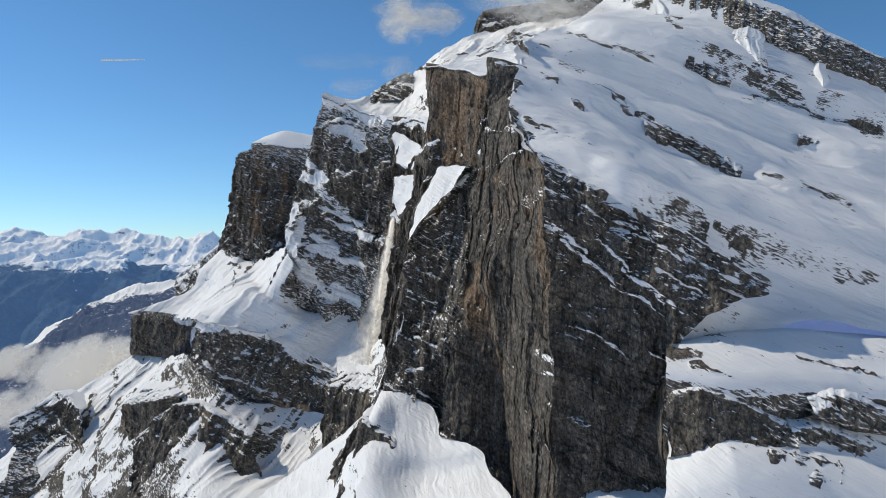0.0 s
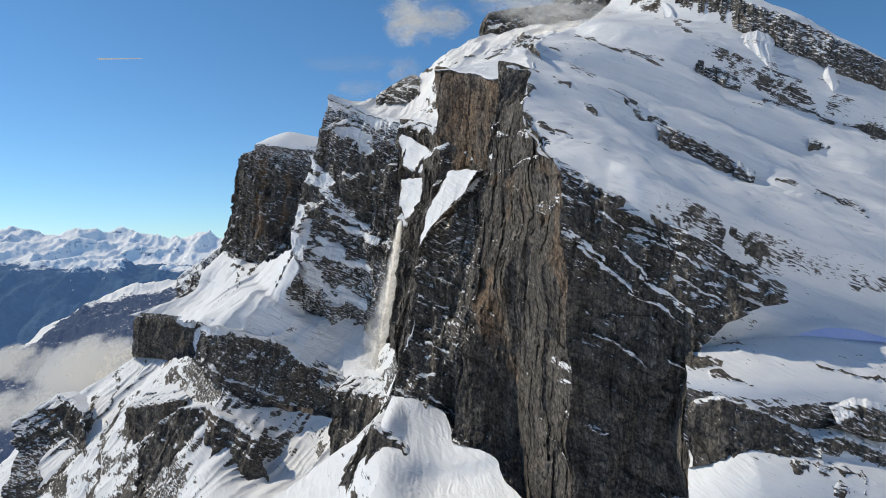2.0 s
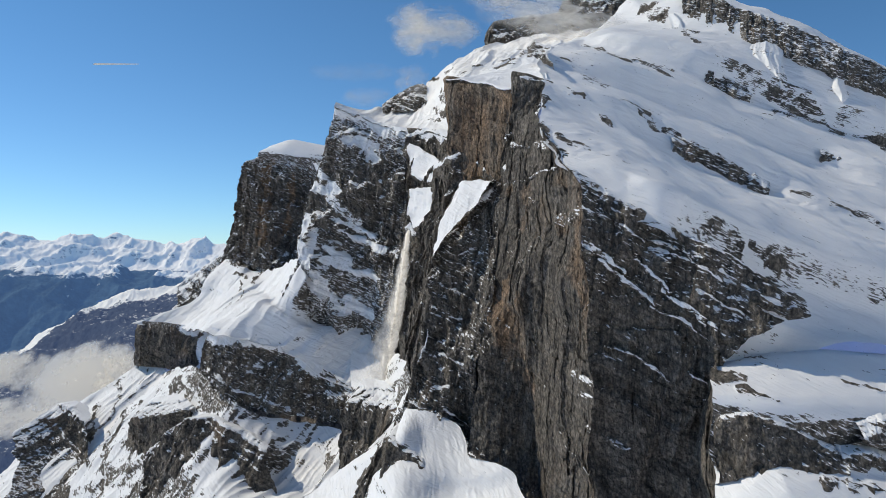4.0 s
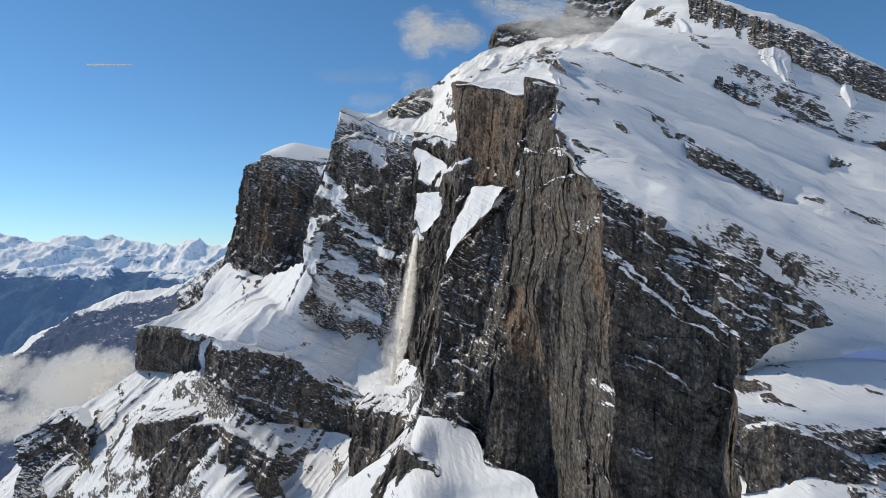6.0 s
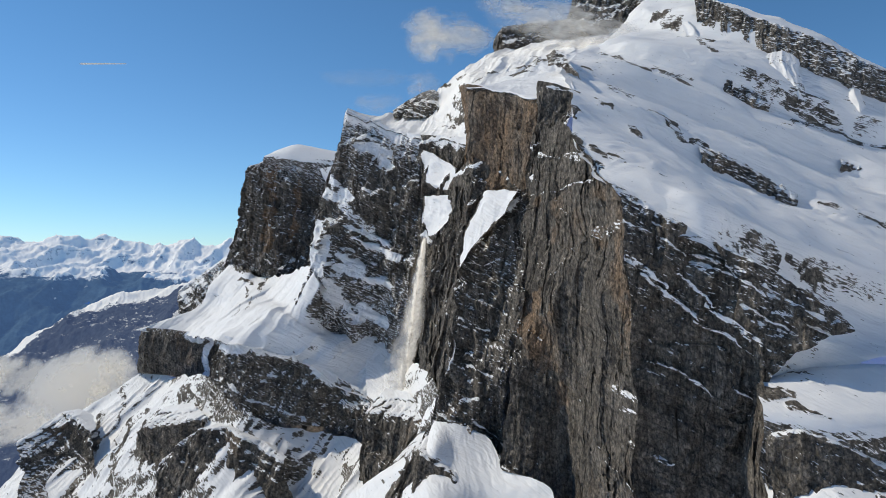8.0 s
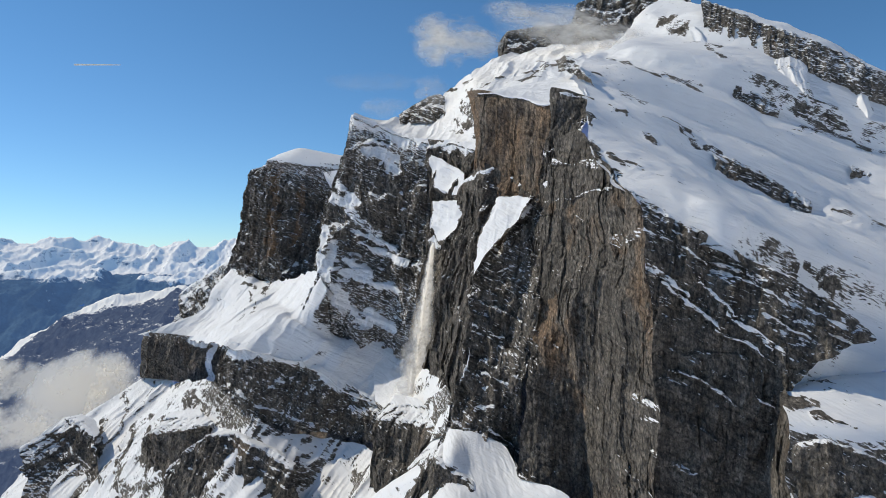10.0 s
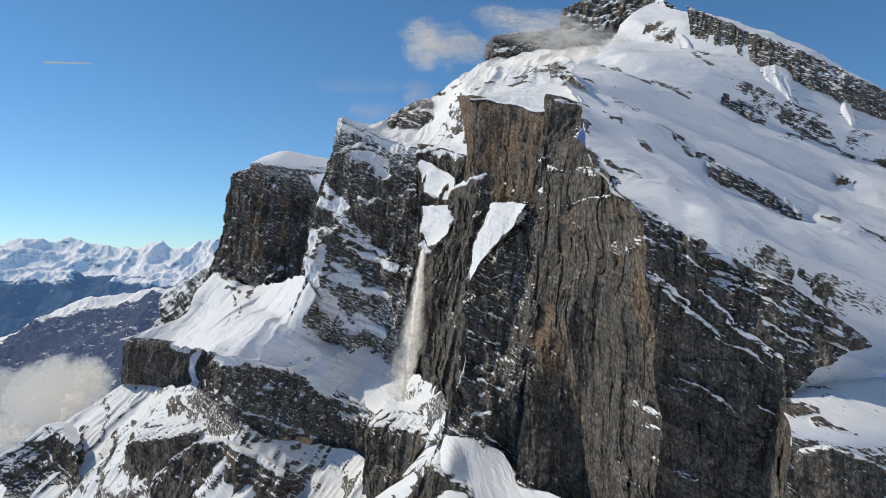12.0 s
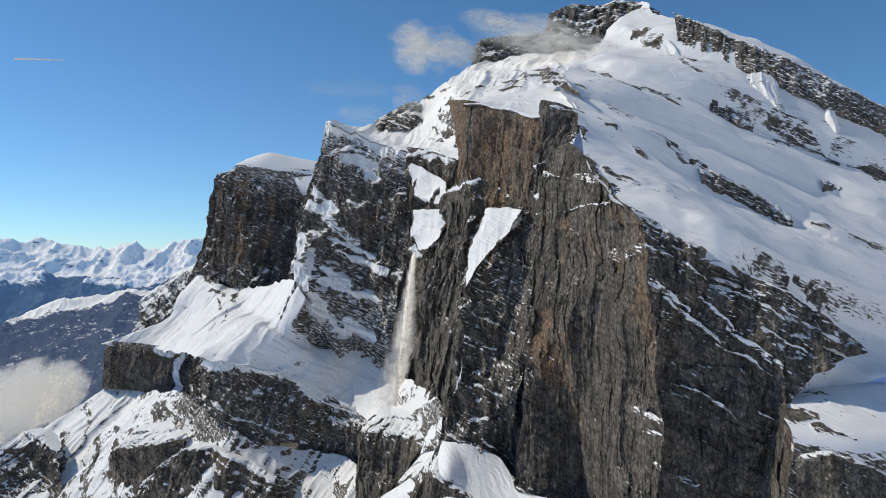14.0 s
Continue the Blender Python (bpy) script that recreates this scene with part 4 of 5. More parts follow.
FOOT_SNOW = [
    [(36, 340, 580), (45.2, 318, 588.2), (52.4, 300, 596), (59.6, 288, 601.1), (75.3, 286, 602.3), (94.3, 284, 604.3)],
    [(38.9, 330, 569.6), (45.8, 305, 578.3), (52, 285, 587.4), (58.5, 272, 592.5), (70.6, 268, 594.1), (89, 268, 594.1)],
    [(37.8, 300, 528.2), (44.3, 280, 539.6), (50, 262, 549.9), (53.7, 250, 556.8), (64.8, 246, 559.1), (81.7, 246, 559.1)],
]
# ring outside the view, added only to throw sunlight back
BOUNCE_RING = [
    [(2222, 595, 1300), (2300, 0, 1300), (2161, -787, 1300), (1626, -1626, 1300), (787, -2161, 1300), (-200, -2291, 1300), (-1150, -1992, 1300), (-1884, -1319, 1300)],
    [(1545, 414, 700), (1600, 0, 700), (1504, -547, 700), (1131, -1131, 700), (547, -1504, 700), (-139, -1594, 700), (-800, -1386, 700), (-1311, -918, 700)],
    [(1159, 311, 200), (1200, 0, 200), (1128, -410, 200), (849, -849, 200), (410, -1128, 200), (-105, -1195, 200), (-600, -1039, 200), (-983, -688, 200)],
    [(966, 259, -20), (1000, 0, -20), (940, -342, -20), (707, -707, -20), (342, -940, -20), (-87, -996, -20), (-500, -866, -20), (-819, -574, -20)],
]
TOWER_OCHRE = [(-209.0, 805.0, -212.1, 716.9, 9), (-180.5, 792.1, -185.0, 729.5, 5)]
BLOCK_SNOW = [(-201.0, 640.9, -178.0, 638.3, 6), (-176.5, 639.1, -145.9, 632.1, 4), (-142.5, 632.9, -109.9, 615.5, 4)]
PROW_SNOW = [(-284.4, 627.2, -257.9, 621.4, 8), (-263.6, 616.2, -259.8, 569.3, 6)]
DARK_FACE_SNOW = [(40.9, 728.1, 66.6, 712.1, 0.8), (42.1, 712, 58.5, 698.2, 1.1), (48, 703.9, 70.2, 686.7, 1), (56.1, 698.2, 71.4, 685.5, 0.7), (69, 685.5, 85.4, 676.3, 0.8), (85.4, 676.3, 106.6, 664.7, 1.1), (73.7, 692.4, 91.3, 678.6, 1), (63.1, 704, 79.5, 690.1, 0.5), (80.7, 687.8, 98.3, 675.1, 0.8), (51.6, 669.3, 65.6, 663.5, 0.5), (65.6, 663.5, 77.2, 654.3, 0.5), (84.3, 657.8, 90.1, 655.5, 0.5), (87.8, 648.5, 92.5, 646.7, 0.5), (49.3, 630.2, 58.6, 626.7, 0.4), (67.8, 713.3, 88.9, 704.1, 0.9), (88.9, 692.5, 105.4, 681, 0.8), (98.3, 699.5, 119.5, 685.6, 1), (77.2, 706.4, 98.3, 694.8, 0.5), (110.1, 685.6, 126.6, 676.3, 0.7)]
STREAKED_FACE_SNOW = [(37.3, 721.8, 43.7, 725.6, 2.6), (23.2, 745.6, 39.8, 746.8, 0.6), (45.6, 703.8, 50.7, 701.8, 1.6), (51, 678.6, 54.9, 681.2, 1.8), (40.9, 654.5, 49.1, 652, 2.1), (36.4, 621.6, 44, 617, 1), (45.3, 614.5, 53, 611.4, 1), (44.2, 635.2, 47.8, 632.7, 1.6), (42.7, 647.4, 49.1, 638.5, 1.6), (-6.3, 662.6, -0.7, 672.7, 1), (2.5, 682.8, 4.8, 690.4, 1), (32.1, 764.3, 35.9, 759.2, 1.8), (26.9, 768.1, 30, 765.5, 1.3), (11.8, 719.6, 13.8, 723.4, 1), (42.6, 682.9, 44.1, 686.7, 0.8)]
STREAKED_FACE_OCHRE = [(42.9, 738.9, 47.2, 662.6, 11.6), (9.4, 682.8, 24.8, 661.3, 12.9), (35.5, 649.9, 39, 601.9, 7.8), (27, 738.8, 29.7, 718.4, 7.8)]
BUTTRESS_SNOW = [(-94.1, 804.7, -68.4, 797.6, 4.9), (-80.5, 796, -65.9, 784.9, 6.4), (-88, 826.6, -44.1, 815.4, 5.9), (-124.8, 764, -109.4, 761.2, 4.4), (-119.1, 777.7, -113.3, 772.9, 3.9), (-106.9, 750.6, -87.4, 732.7, 5.9), (-132.2, 715.5, -125.4, 701, 8.9), (-110.4, 769, -99.7, 759.4, 3), (-99.4, 725.3, -60.6, 708.5, 3.4), (-109, 701, -65.3, 686.7, 3.9), (-116.1, 686.5, -89.3, 657.5, 4.9), (-89.4, 667.2, -65.1, 652.7, 3.4), (-128.2, 686.4, -108.8, 671.9, 5.9), (-149.7, 664.5, -128, 652.5, 4.9)]
BUTTRESS_DRIFTS = [(-104.5, 831.9, -66.3, 818.0, 7), (-65.7, 815.7, -40.7, 811.1, 8), (-124.4, 767.9, -108.1, 760.9, 5), (-131.1, 736.4, -125.2, 701.2, 7), (-117.7, 724.6, -124.4, 696.7, 6), (-110.0, 710.7, -86.9, 696.9, 4), (-106.2, 736.3, -68.9, 720.2, 3)]
GULLY_SNOW = [(-39.6, 806.5, -23.8, 805.7, 7), (-24.2, 802.3, -7.7, 800.7, 7), (-36.4, 740, -29.3, 732.5, 5.4), (-39.9, 727.9, -36.3, 722.2, 3.2)]
SPUR_SNOW = [(-16.7, 766.5, -4, 771.8, 1.4), (12.3, 761.6, 18.6, 755.1, 2.8), (5.4, 765.3, 17.8, 766.1, 1)]
WALL_SNOW = [(-5.9, 727.3, 11.9, 743.4, 1.4), (-29.6, 644.8, -21.8, 663.1, 1.0), (-15.4, 650.5, -4.3, 645.7, 0.9), (-20.3, 675.8, -1.2, 667.9, 0.7), (-4.5, 704.4, 5, 707.7, 0.6), (-20.1, 631.5, -10.6, 634.6, 1.4), (-13.7, 622, -4.1, 615.6, 0.9)]
DARK_TOWER_SNOW = [(30.2, 809.4, 41.5, 804.4, 1.6), (29.7, 773.2, 35.1, 778.1, 1.9), (22.3, 774.8, 28.7, 776.4, 1.3), (35.1, 781.3, 38.3, 786.1, 1.6), (24, 755.6, 30.4, 758.9, 1.3)]
SLOPE_ROCKS_UPPER = [(213.2, 826.2, 220.1, 820.3, 4.8), (166.4, 921.6, 172, 906.3, 6), (174.6, 896.8, 171.5, 857.4, 3.4), (262.9, 824.1, 273.7, 817.7, 4.8)]
SLOPE_ROCKS_MIDDLE = [(96.9, 867.5, 127.8, 852.4, 2.5), (121.8, 848.5, 149.9, 837.7, 3.5), (73.4, 811.0, 84.5, 802.3, 3), (167.9, 893.9, 184.9, 880.5, 3), (86.1, 788.5, 107.8, 779.3, 1.6), (176.8, 804.4, 205.9, 795.3, 1.6), (132.1, 848.4, 137.3, 826.5, 5.6), (99.1, 870.2, 118.3, 842.6, 3.9), (48.8, 860.6, 53.8, 846.5, 4.4), (103, 848.1, 107.5, 830.4, 3), (66.8, 838.8, 72.3, 835.9, 1.8), (183.2, 835.5, 205.6, 824.7, 3.6)]
SLOPE_ROCKS_LOWER = [(199.1, 730.5, 217, 722.4, 4.2), (178.4, 738.4, 188.6, 733.4, 2.4), (56.5, 796.6, 66.9, 789.2, 2.8), (97.3, 779.7, 119.1, 768.5, 2.8), (49.9, 757.7, 63.5, 747.3, 2.6), (65.3, 744, 79.2, 738.8, 2), (41.7, 763.3, 47, 757.3, 2.6), (71.5, 782.8, 77, 779.3, 1.4)]
SLOPE_ROCKS_CLUSTER = [(217, 818, 233.6, 807.7, 9), (233.5, 810.8, 249.9, 800.2, 7.2), (250.3, 804.2, 257.8, 790.6, 6.4), (267.9, 797.7, 281.4, 787.4, 6.4), (212.1, 803.4, 239.2, 800.8, 3.4), (274, 792.2, 291, 778.8, 7), (262.8, 821.5, 271.3, 816, 4.2)]
SLOPE_ROCKS_CREST = [(36.5, 771.2, 35.9, 761.8, 3.4), (37.8, 756.9, 42.8, 748.2, 2.8), (42.7, 743.4, 45.9, 739, 2.4), (37.5, 793.4, 35.8, 783.4, 2.8)]
SLOPE_ROCKS_FOOT = [(52.6, 734.2, 66.4, 726.8, 3.8), (61.4, 726.5, 80.4, 722.3, 3.3), (69.8, 719.9, 82.1, 713.4, 4.4), (79.1, 717.8, 83.7, 712.6, 3.6), (89, 719.2, 101.1, 711.1, 4.8), (89.8, 709.4, 99.5, 704.4, 3.6), (97.5, 709.5, 123.6, 703.7, 5.7), (105.1, 715.4, 120.3, 709.3, 3.8), (111.5, 709.4, 116.6, 706.1, 2.6), (102.9, 702.6, 120.6, 695.6, 7), (123.6, 703.7, 132.8, 696.1, 5.1), (121.9, 693.1, 135.3, 682.9, 6.3), (115.5, 695, 125.3, 685, 5.6), (147.2, 695.5, 151.2, 691.5, 3.4), (145.1, 688.7, 147.3, 683.5, 3.3), (135.3, 698.8, 149.2, 693.1, 3), (132.8, 678.8, 142.6, 677.2, 1), (98.4, 719, 112.4, 715.9, 1), (127.6, 710.5, 138.7, 705, 1.2), (137.3, 702.6, 145.2, 698.4, 1.5)]
RIDGE_ROCKS = [(-9.9, 872.3, 0.4, 867.5, 3), (-27.5, 870.3, -14.5, 867.1, 2.5), (56.6, 884.4, 66.5, 880.8, 3.5), (28.5, 854.3, 38.4, 852.5, 3), (-55.5, 848.9, -45.3, 845.6, 2.5), (24.6, 876.0, 30.5, 873.7, 2), (-6.8, 849.4, 6.2, 853.8, 2.2), (6.1, 858.2, 19.1, 862.7, 2.6), (27.8, 865, 45.2, 869.5, 3.1), (14.9, 845.3, 38.8, 842.1, 1.7), (64.8, 854.6, 71.4, 841.6, 2.6), (38.7, 857.7, 47.4, 859.6, 2.2), (62.6, 879.8, 71.3, 872.1, 3.5), (19.2, 855.7, 30.5, 852.9, 2.6), (43, 866.5, 54.7, 870.1, 2.6), (-15.4, 834.1, -10.1, 819, 2.6), (51.7, 874, 60.4, 867.6, 3.9), (-0.4, 862.4, 2.7, 858.1, 1.3), (-19.6, 821.1, -15.3, 816.4, 2.2)]
LOWER_ROCKS = [(-307.3, 535.7, -275.8, 494.5, 6), (-292.5, 556.2, -272.5, 535.2, 5), (-351.0, 501.7, -312.2, 487.2, 7), (-248.4, 517.2, -209.9, 501.4, 7), (-370.1, 547.3, -345.1, 522.2, 5), (-361.1, 569.1, -340.2, 551.1, 4), (-256.8, 583.8, -230.1, 572.6, 4.7), (-250.3, 589.8, -231.7, 583.7, 2.6), (-225.1, 572.6, -197.5, 567.6, 4.7), (-317.3, 551.1, -301.2, 528.5, 5.7), (-299.7, 531, -294.1, 517.4, 4.1), (-346.6, 503.6, -316.7, 493.4, 5.2), (-333.5, 581.3, -324.2, 551.1, 3.1), (-309.9, 561.2, -292.5, 558.6, 2.6), (-411.2, 533.8, -396.3, 526.3, 5.2), (-329.6, 538.6, -321.9, 518.5, 4.1), (-297.7, 583.8, -287.8, 588.8, 1.6), (-312.8, 606.4, -305.2, 588.8, 2.1)]
CORNER_ROCKS = [(85, 661.6, 98.2, 658.5, 2.5), (107.6, 662.7, 125.3, 661.9, 1.3), (105.5, 646, 118, 639.8, 2.1), (131.5, 649.3, 143, 646, 1.5), (145.1, 647.1, 161.7, 642.9, 1.7), (126.3, 638.7, 145.1, 634.6, 1.7), (143, 633.5, 163.4, 627.3, 1.9), (97.1, 614.7, 107.6, 610.6, 1.7), (136.7, 658.5, 161.7, 654.4, 0.8), (149.2, 639.8, 161.7, 636.6, 1), (149.2, 616.8, 163.4, 612.7, 1.7), (93, 655.4, 105.5, 653.3, 1)]
BENCH_ROCKS = [(-256.8, 697.8, -227.5, 690.4, 4.5), (-244.3, 684.1, -223.1, 679.2, 2.6), (-213.1, 684.2, -205.5, 666.7, 3.8), (-230.5, 676, -211.6, 654.1, 1.9)]
PUFF = (-22.9, 600, 898.6, 82.4, 63)
SUMMIT_MIST = (78.5, 640, 923, 139.6, 67.2)
WISP_ONE = (-93.3, 640, 871.9, 82.7, 25.9)
WISP_TWO = (-77.9, 640, 848, 46.5, 25.9)
RIDGE_WISP = (-39.6, 630, 862.4, 30.5, 40.7)
VALLEY_CLOUD = (-627.9, 1250, 490, 165, 98)
VALLEY_CLOUD_SMALL = (-901.2, 1500, 457.6, 157.5, 75.1)
VALLEY_CLOUD_LOW = (-739, 1250, 418.1, 191.9, 60.6)
CONTRAIL = (-2059.7, 4500, 1916.2, 305.4, 14.5)
MIST_HIGH = (35.6, 650, 941.5, 57.8, 36.8)
PLUME = [(-39, 548, 726.2, 2.2), (-41.1, 545, 710.9, 4.4), (-43.9, 538, 689.5, 8.7), (-47, 530, 668.7, 12.8), (-50.1, 522, 648.6, 17.7), (-52.1, 512, 629.5, 23.2), (-54, 500, 611.6, 32.3)]

# ---- the far land ----
def polar_land(name, near, far, width, rows, cols, height, material, snow):
    r = np.geomspace(near, far, rows)[:, None]
    a = np.radians(np.linspace(-width, width, cols))[None, :]
    grid = np.stack((r * np.sin(a), r * np.cos(a), 0 * r * a), axis=-1)
    grid[..., 2] = height(grid, r + 0 * a)
    ob = new(name, sheet_mesh(name, grid, {"snow": snow(grid)}))
    ob.data.materials.append(material)
    return ob


def alps(p, size, octaves):
    """Sharp crests over smooth hollows, 0 to about 1.5."""
    total, weight = 0.0, 1.0
    for k in range(octaves):
        crest = (1 - np.abs(value_noise(p / size * 2 ** k + 11.7 * k))) ** 2 * weight
        total, weight = total + crest * 0.5 ** k, np.clip(2.0 * crest, 0, 1)
    return total


def range_height(p, r):
    base = np.interp(r, [1500, 2600, 3300, 3800, 4300, 4650, 4850], [-40, 60, 330, 580, 690, 800, 640])
    wild = np.interp(r, [1500, 2600, 3500, 4200, 4650], [20, 70, 80, 75, 72])
    return base + wild * (0.5 * alps(p * np.array((1, 0.55, 1)), 150, 8) - 0.36) + 26 * rough(p, 420, 2, shift=5.0) + 9 * rough(p, 36, 5, 0.65, (1, 0.6, 1), ridged=True)


def range_snow(g):
    runs = smooth(rough(g, 150, 3, 0.55, (1, 0.35, 1), True, 3.0), 0.28, 0.4) * smooth(g[..., 2], 300, 420)
    return smooth(g[..., 2] + 70 * rough(g, 260, 5, 0.6), 560, 640) * (0.5 + 0.45 * smooth(normals(g)[..., 2], 0.45, 0.85)) + 0.55 * runs


# the range's blueness is partly emission painted into far_land
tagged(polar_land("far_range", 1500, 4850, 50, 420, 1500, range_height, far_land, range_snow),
       "white snow range beyond the valley with painted blue haze", "mountain range", kind="backdrop")
ground_grid = np.stack(np.meshgrid(np.linspace(-3400, 3400, 60), np.linspace(-3400, 3400, 60)), axis=-1)
ground_grid = np.concatenate((ground_grid, 12 * rough(np.concatenate((ground_grid, ground_grid[..., :1] * 0), axis=-1), 400, 3)[..., None]), axis=-1)
# unseen near half turned to snow to bounce fill light onto the walls
ground = tagged(new("ground", sheet_mesh("ground", ground_grid, {"snow": 1.0 - 1.1 * smooth(ground_grid[..., 1], 500, 1000)})), "dark wooded valley floor far below the cliffs, blue haze glow and unseen bounce snow added", "valley", kind="structure")
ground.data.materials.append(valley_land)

side_grid = resample(resample(VALLEY_SIDE, 200, 0, 0.8), 320, 1, 0.8)
side_grid[..., 2] += 40 * alps(side_grid, 260, 6) - 40 + 12 * rough(side_grid, 60, 4, 0.55, (1, 0.4, 0.4), True)
chutes = smooth(rough(side_grid, 130, 4, 0.55, (1, 0.12, 0.12), True, 6.0), 0.26, 0.42)
# blue comes from the emission painted into valley_land, not from the woods
tagged(new("far_mountain", sheet_mesh("far_mountain", side_grid, {"snow": 0.45 * chutes - 0.1 + 0.3 * smooth(side_grid[..., 2], 480, 620)})), "dark wooded mountainside with painted blue haze and pale avalanche tracks", "mountainside", kind="backdrop").data.materials.append(valley_land)

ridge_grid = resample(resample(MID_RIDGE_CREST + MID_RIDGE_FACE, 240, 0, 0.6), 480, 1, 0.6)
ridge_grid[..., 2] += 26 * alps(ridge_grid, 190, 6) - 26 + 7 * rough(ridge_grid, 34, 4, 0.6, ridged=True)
# ridge_land makes the whole ridge glow faintly to look distant
ridge = tagged(new("far_ridge", sheet_mesh("far_ridge", ridge_grid, {"snow": 0.95 - 1.11 * smooth(np.linspace(0, 1, 241)[:, None] + 0.04 * rough(ridge_grid, 160, 5, 0.6), 0.38, 0.43) + 0.5 * smooth(normals(ridge_grid)[..., 2], 0.5, 0.9)})), "snow-topped ridge across the side valley with painted haze", "mountain ridge", kind="backdrop")
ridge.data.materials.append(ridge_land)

# ---- the mountain, face by face ----
tower = tagged(rock_sheet("rock_tower", LEFT_TOWER, 0.8, snow=0.15, ochre=0.04, ribs=4.5, strata=3.2, ledges=0.45, bare=TOWER_OCHRE, fade=(0.4, 0.05, 0.03, 0.03, 0.12)), "dark grey square limestone tower with a snow cap", "rock tower")
snow_sheet("snow_cap", LEFT_CAP, 1.2, tower, 0.6)
tagged(rock_sheet("rock_shoulder", TOWER_FLANK, 1.2, snow=0.2, strata=6.0, coarse=10, blocks=6.0, fade=(0.4, 0.1, 0.0, 0.0, 0.1)), "terraced rock shoulder with snow ledges below the tower", "rock shoulder")
tagged(rock_sheet("rock_buttress", MIDDLE_BUTTRESS, 0.9, snow=0.1, ledges=0.4, fade=(0.6, 0.22, 0.1, 0.1, 0.12, 0.24, 0.3, 0.3, 0.3), strips=BUTTRESS_SNOW + BUTTRESS_DRIFTS, firm=0.15), "snow-dusted dark limestone buttress beside the gully", "rock buttress")
tagged(rock_sheet("gully_wall", GULLY_WALL, 0.9, strips=GULLY_SNOW, firm=0.45), "dark rock and snow at the head of the gully", "rock gully")
tagged(rock_sheet("brown_tower", BROWN_TOWER, 0.7, snow=-0.25, ochre=0.28, coarse=8.0, blocks=4.0, strata=0.8, ribs=1.2), "smooth brown rock tower under the snow ridge", "rock tower")
# ochre taken out of the colour so this tower reads as shaded
tagged(rock_sheet("dark_tower", DARK_TOWER, 0.7, coarse=8.0, ochre=-0.4, strips=DARK_TOWER_SNOW), "narrow dark rock tower with a snowy edge", "rock tower")
tagged(rock_sheet("rock_spur", SPUR, 0.7, snow=0.0, strips=SPUR_SNOW, firm=0.4), "rock spur with snow ledges over the gully", "rock spur")
tagged(rock_sheet("gully_buttress", GULLY_BUTTRESS, 0.6, snow=0.14, ledges=0.5, catch=0.35, strips=WALL_SNOW), "black limestone wall flecked with snow", "rock wall")
for net, label in ((GULLY_FIELD_UPPER, "smooth snow patch under the head wall of the gully"), (GULLY_FIELD_LOWER, "sunlit snow patch above the falling powder"), (SPUR_FIELD, "fluted snow field on the shoulder of the spur")):
    tagged(snow_sheet("snow_patch", crag(net, 1.5, 2.0, 4.0), 0.6, drift=0.9, curved=0.4, flutes=0.9, fall=(-0.3, -0.95), size=5.0, bare=(-0.9, -0.8), ragged=5.0), label, "snow patch", "snow patches in the gully")
pillar = tagged(new("rock_pillar"), "tall grey and ochre limestone pillar with vertical water streaks", "rock pillar")
rock_sheet("streaked_face", PILLAR_LEFT, 0.5, pillar, snow=-0.12, ochre=-0.12, strata=1.8, ribs=2.6, coarse=7.0, blocks=3.5, strips=STREAKED_FACE_SNOW, bare=STREAKED_FACE_OCHRE, ledges=0.35)
rock_sheet("dark_face", [[left[-1]] + right for left, right in zip(PILLAR_LEFT, PILLAR_RIGHT)], 0.5, pillar, snow=-0.1, ochre=-0.2, fade=(0.45, 0.45, 0.4, 0.22, 0.08, 0.0, 0.0), strata=1.8, ribs=2.2, coarse=9.0, blocks=5.5, strips=DARK_FACE_SNOW, ledges=0.35)
tagged(rock_sheet("bench_prow", BENCH_PROW, 0.9, snow=-0.3, ochre=0.1, coarse=6, blocks=4, strips=PROW_SNOW, firm=0.3, fade=(0.7, 0.25, 0.0, 0.0, 0.0, 0.2)), "grey rock prow of the snowy bench", "rock cliff")
tagged(rock_sheet("bench_cliff", BENCH_BLOCK, 0.8, snow=0.08, coarse=10, strips=BLOCK_SNOW, firm=0.2, fade=(0.5, 0.16, 0.08, 0.08, 0.1, 0.1)), "dark banded cliff under the snowy bench", "rock cliff")
corner = tagged(snow_sheet("corner_cliff", CORNER_BLOCK, 0.5, drift=1.5, rocks=CORNER_ROCKS, speckle=0.2, curved=0.6, bare=(0.15, 0.4)), "stepped rock ledges deep in fresh snow", "rock ledges")
rock_sheet("corner_wall", CORNER_SIDE, 0.6, corner, snow=-0.1)
for net, dust in ((LEDGE_WALL, 0.0), (LEDGE_LOW, 0.0), (LEDGE_HIGH, 0.32), (LEDGE_MIDDLE, 0.28)):
    rock_sheet("rock_ledge", crag(net, 6.0, 8.0, 7.0), 0.5, corner, snow=dust, ochre=-0.1, coarse=3, blocks=3, strata=1.5, fade=(0.9, 0.5, 0.1, 0.0, 0.0, 0.0))
for net, forward, rise, label in ((OUTCROP_A, 4, 12, "square dark outcrop in the broken snow slope"), (OUTCROP_B, 14, 5, "broad dark outcrop with snowy ledges"),
                                  (OUTCROP_C, 4, 5, "craggy dark outcrop on the lower ridge"), (OUTCROP_D, 4, 12, "steep dark knob at the foot of the gully"),
                                  (OUTCROP_E, 9, 12, "dark rib beside the avalanche cone")):
    tagged(rock_sheet("rock_outcrop", crag(net, forward, rise), 0.7, snow=-0.38, coarse=9, blocks=4.5, catch=0.9, fade=(1.2, 0.75, 0.08, 0.0, 0.0, 0.0), calm=0.16), label, "rock outcrop", "outcrops below the bench")
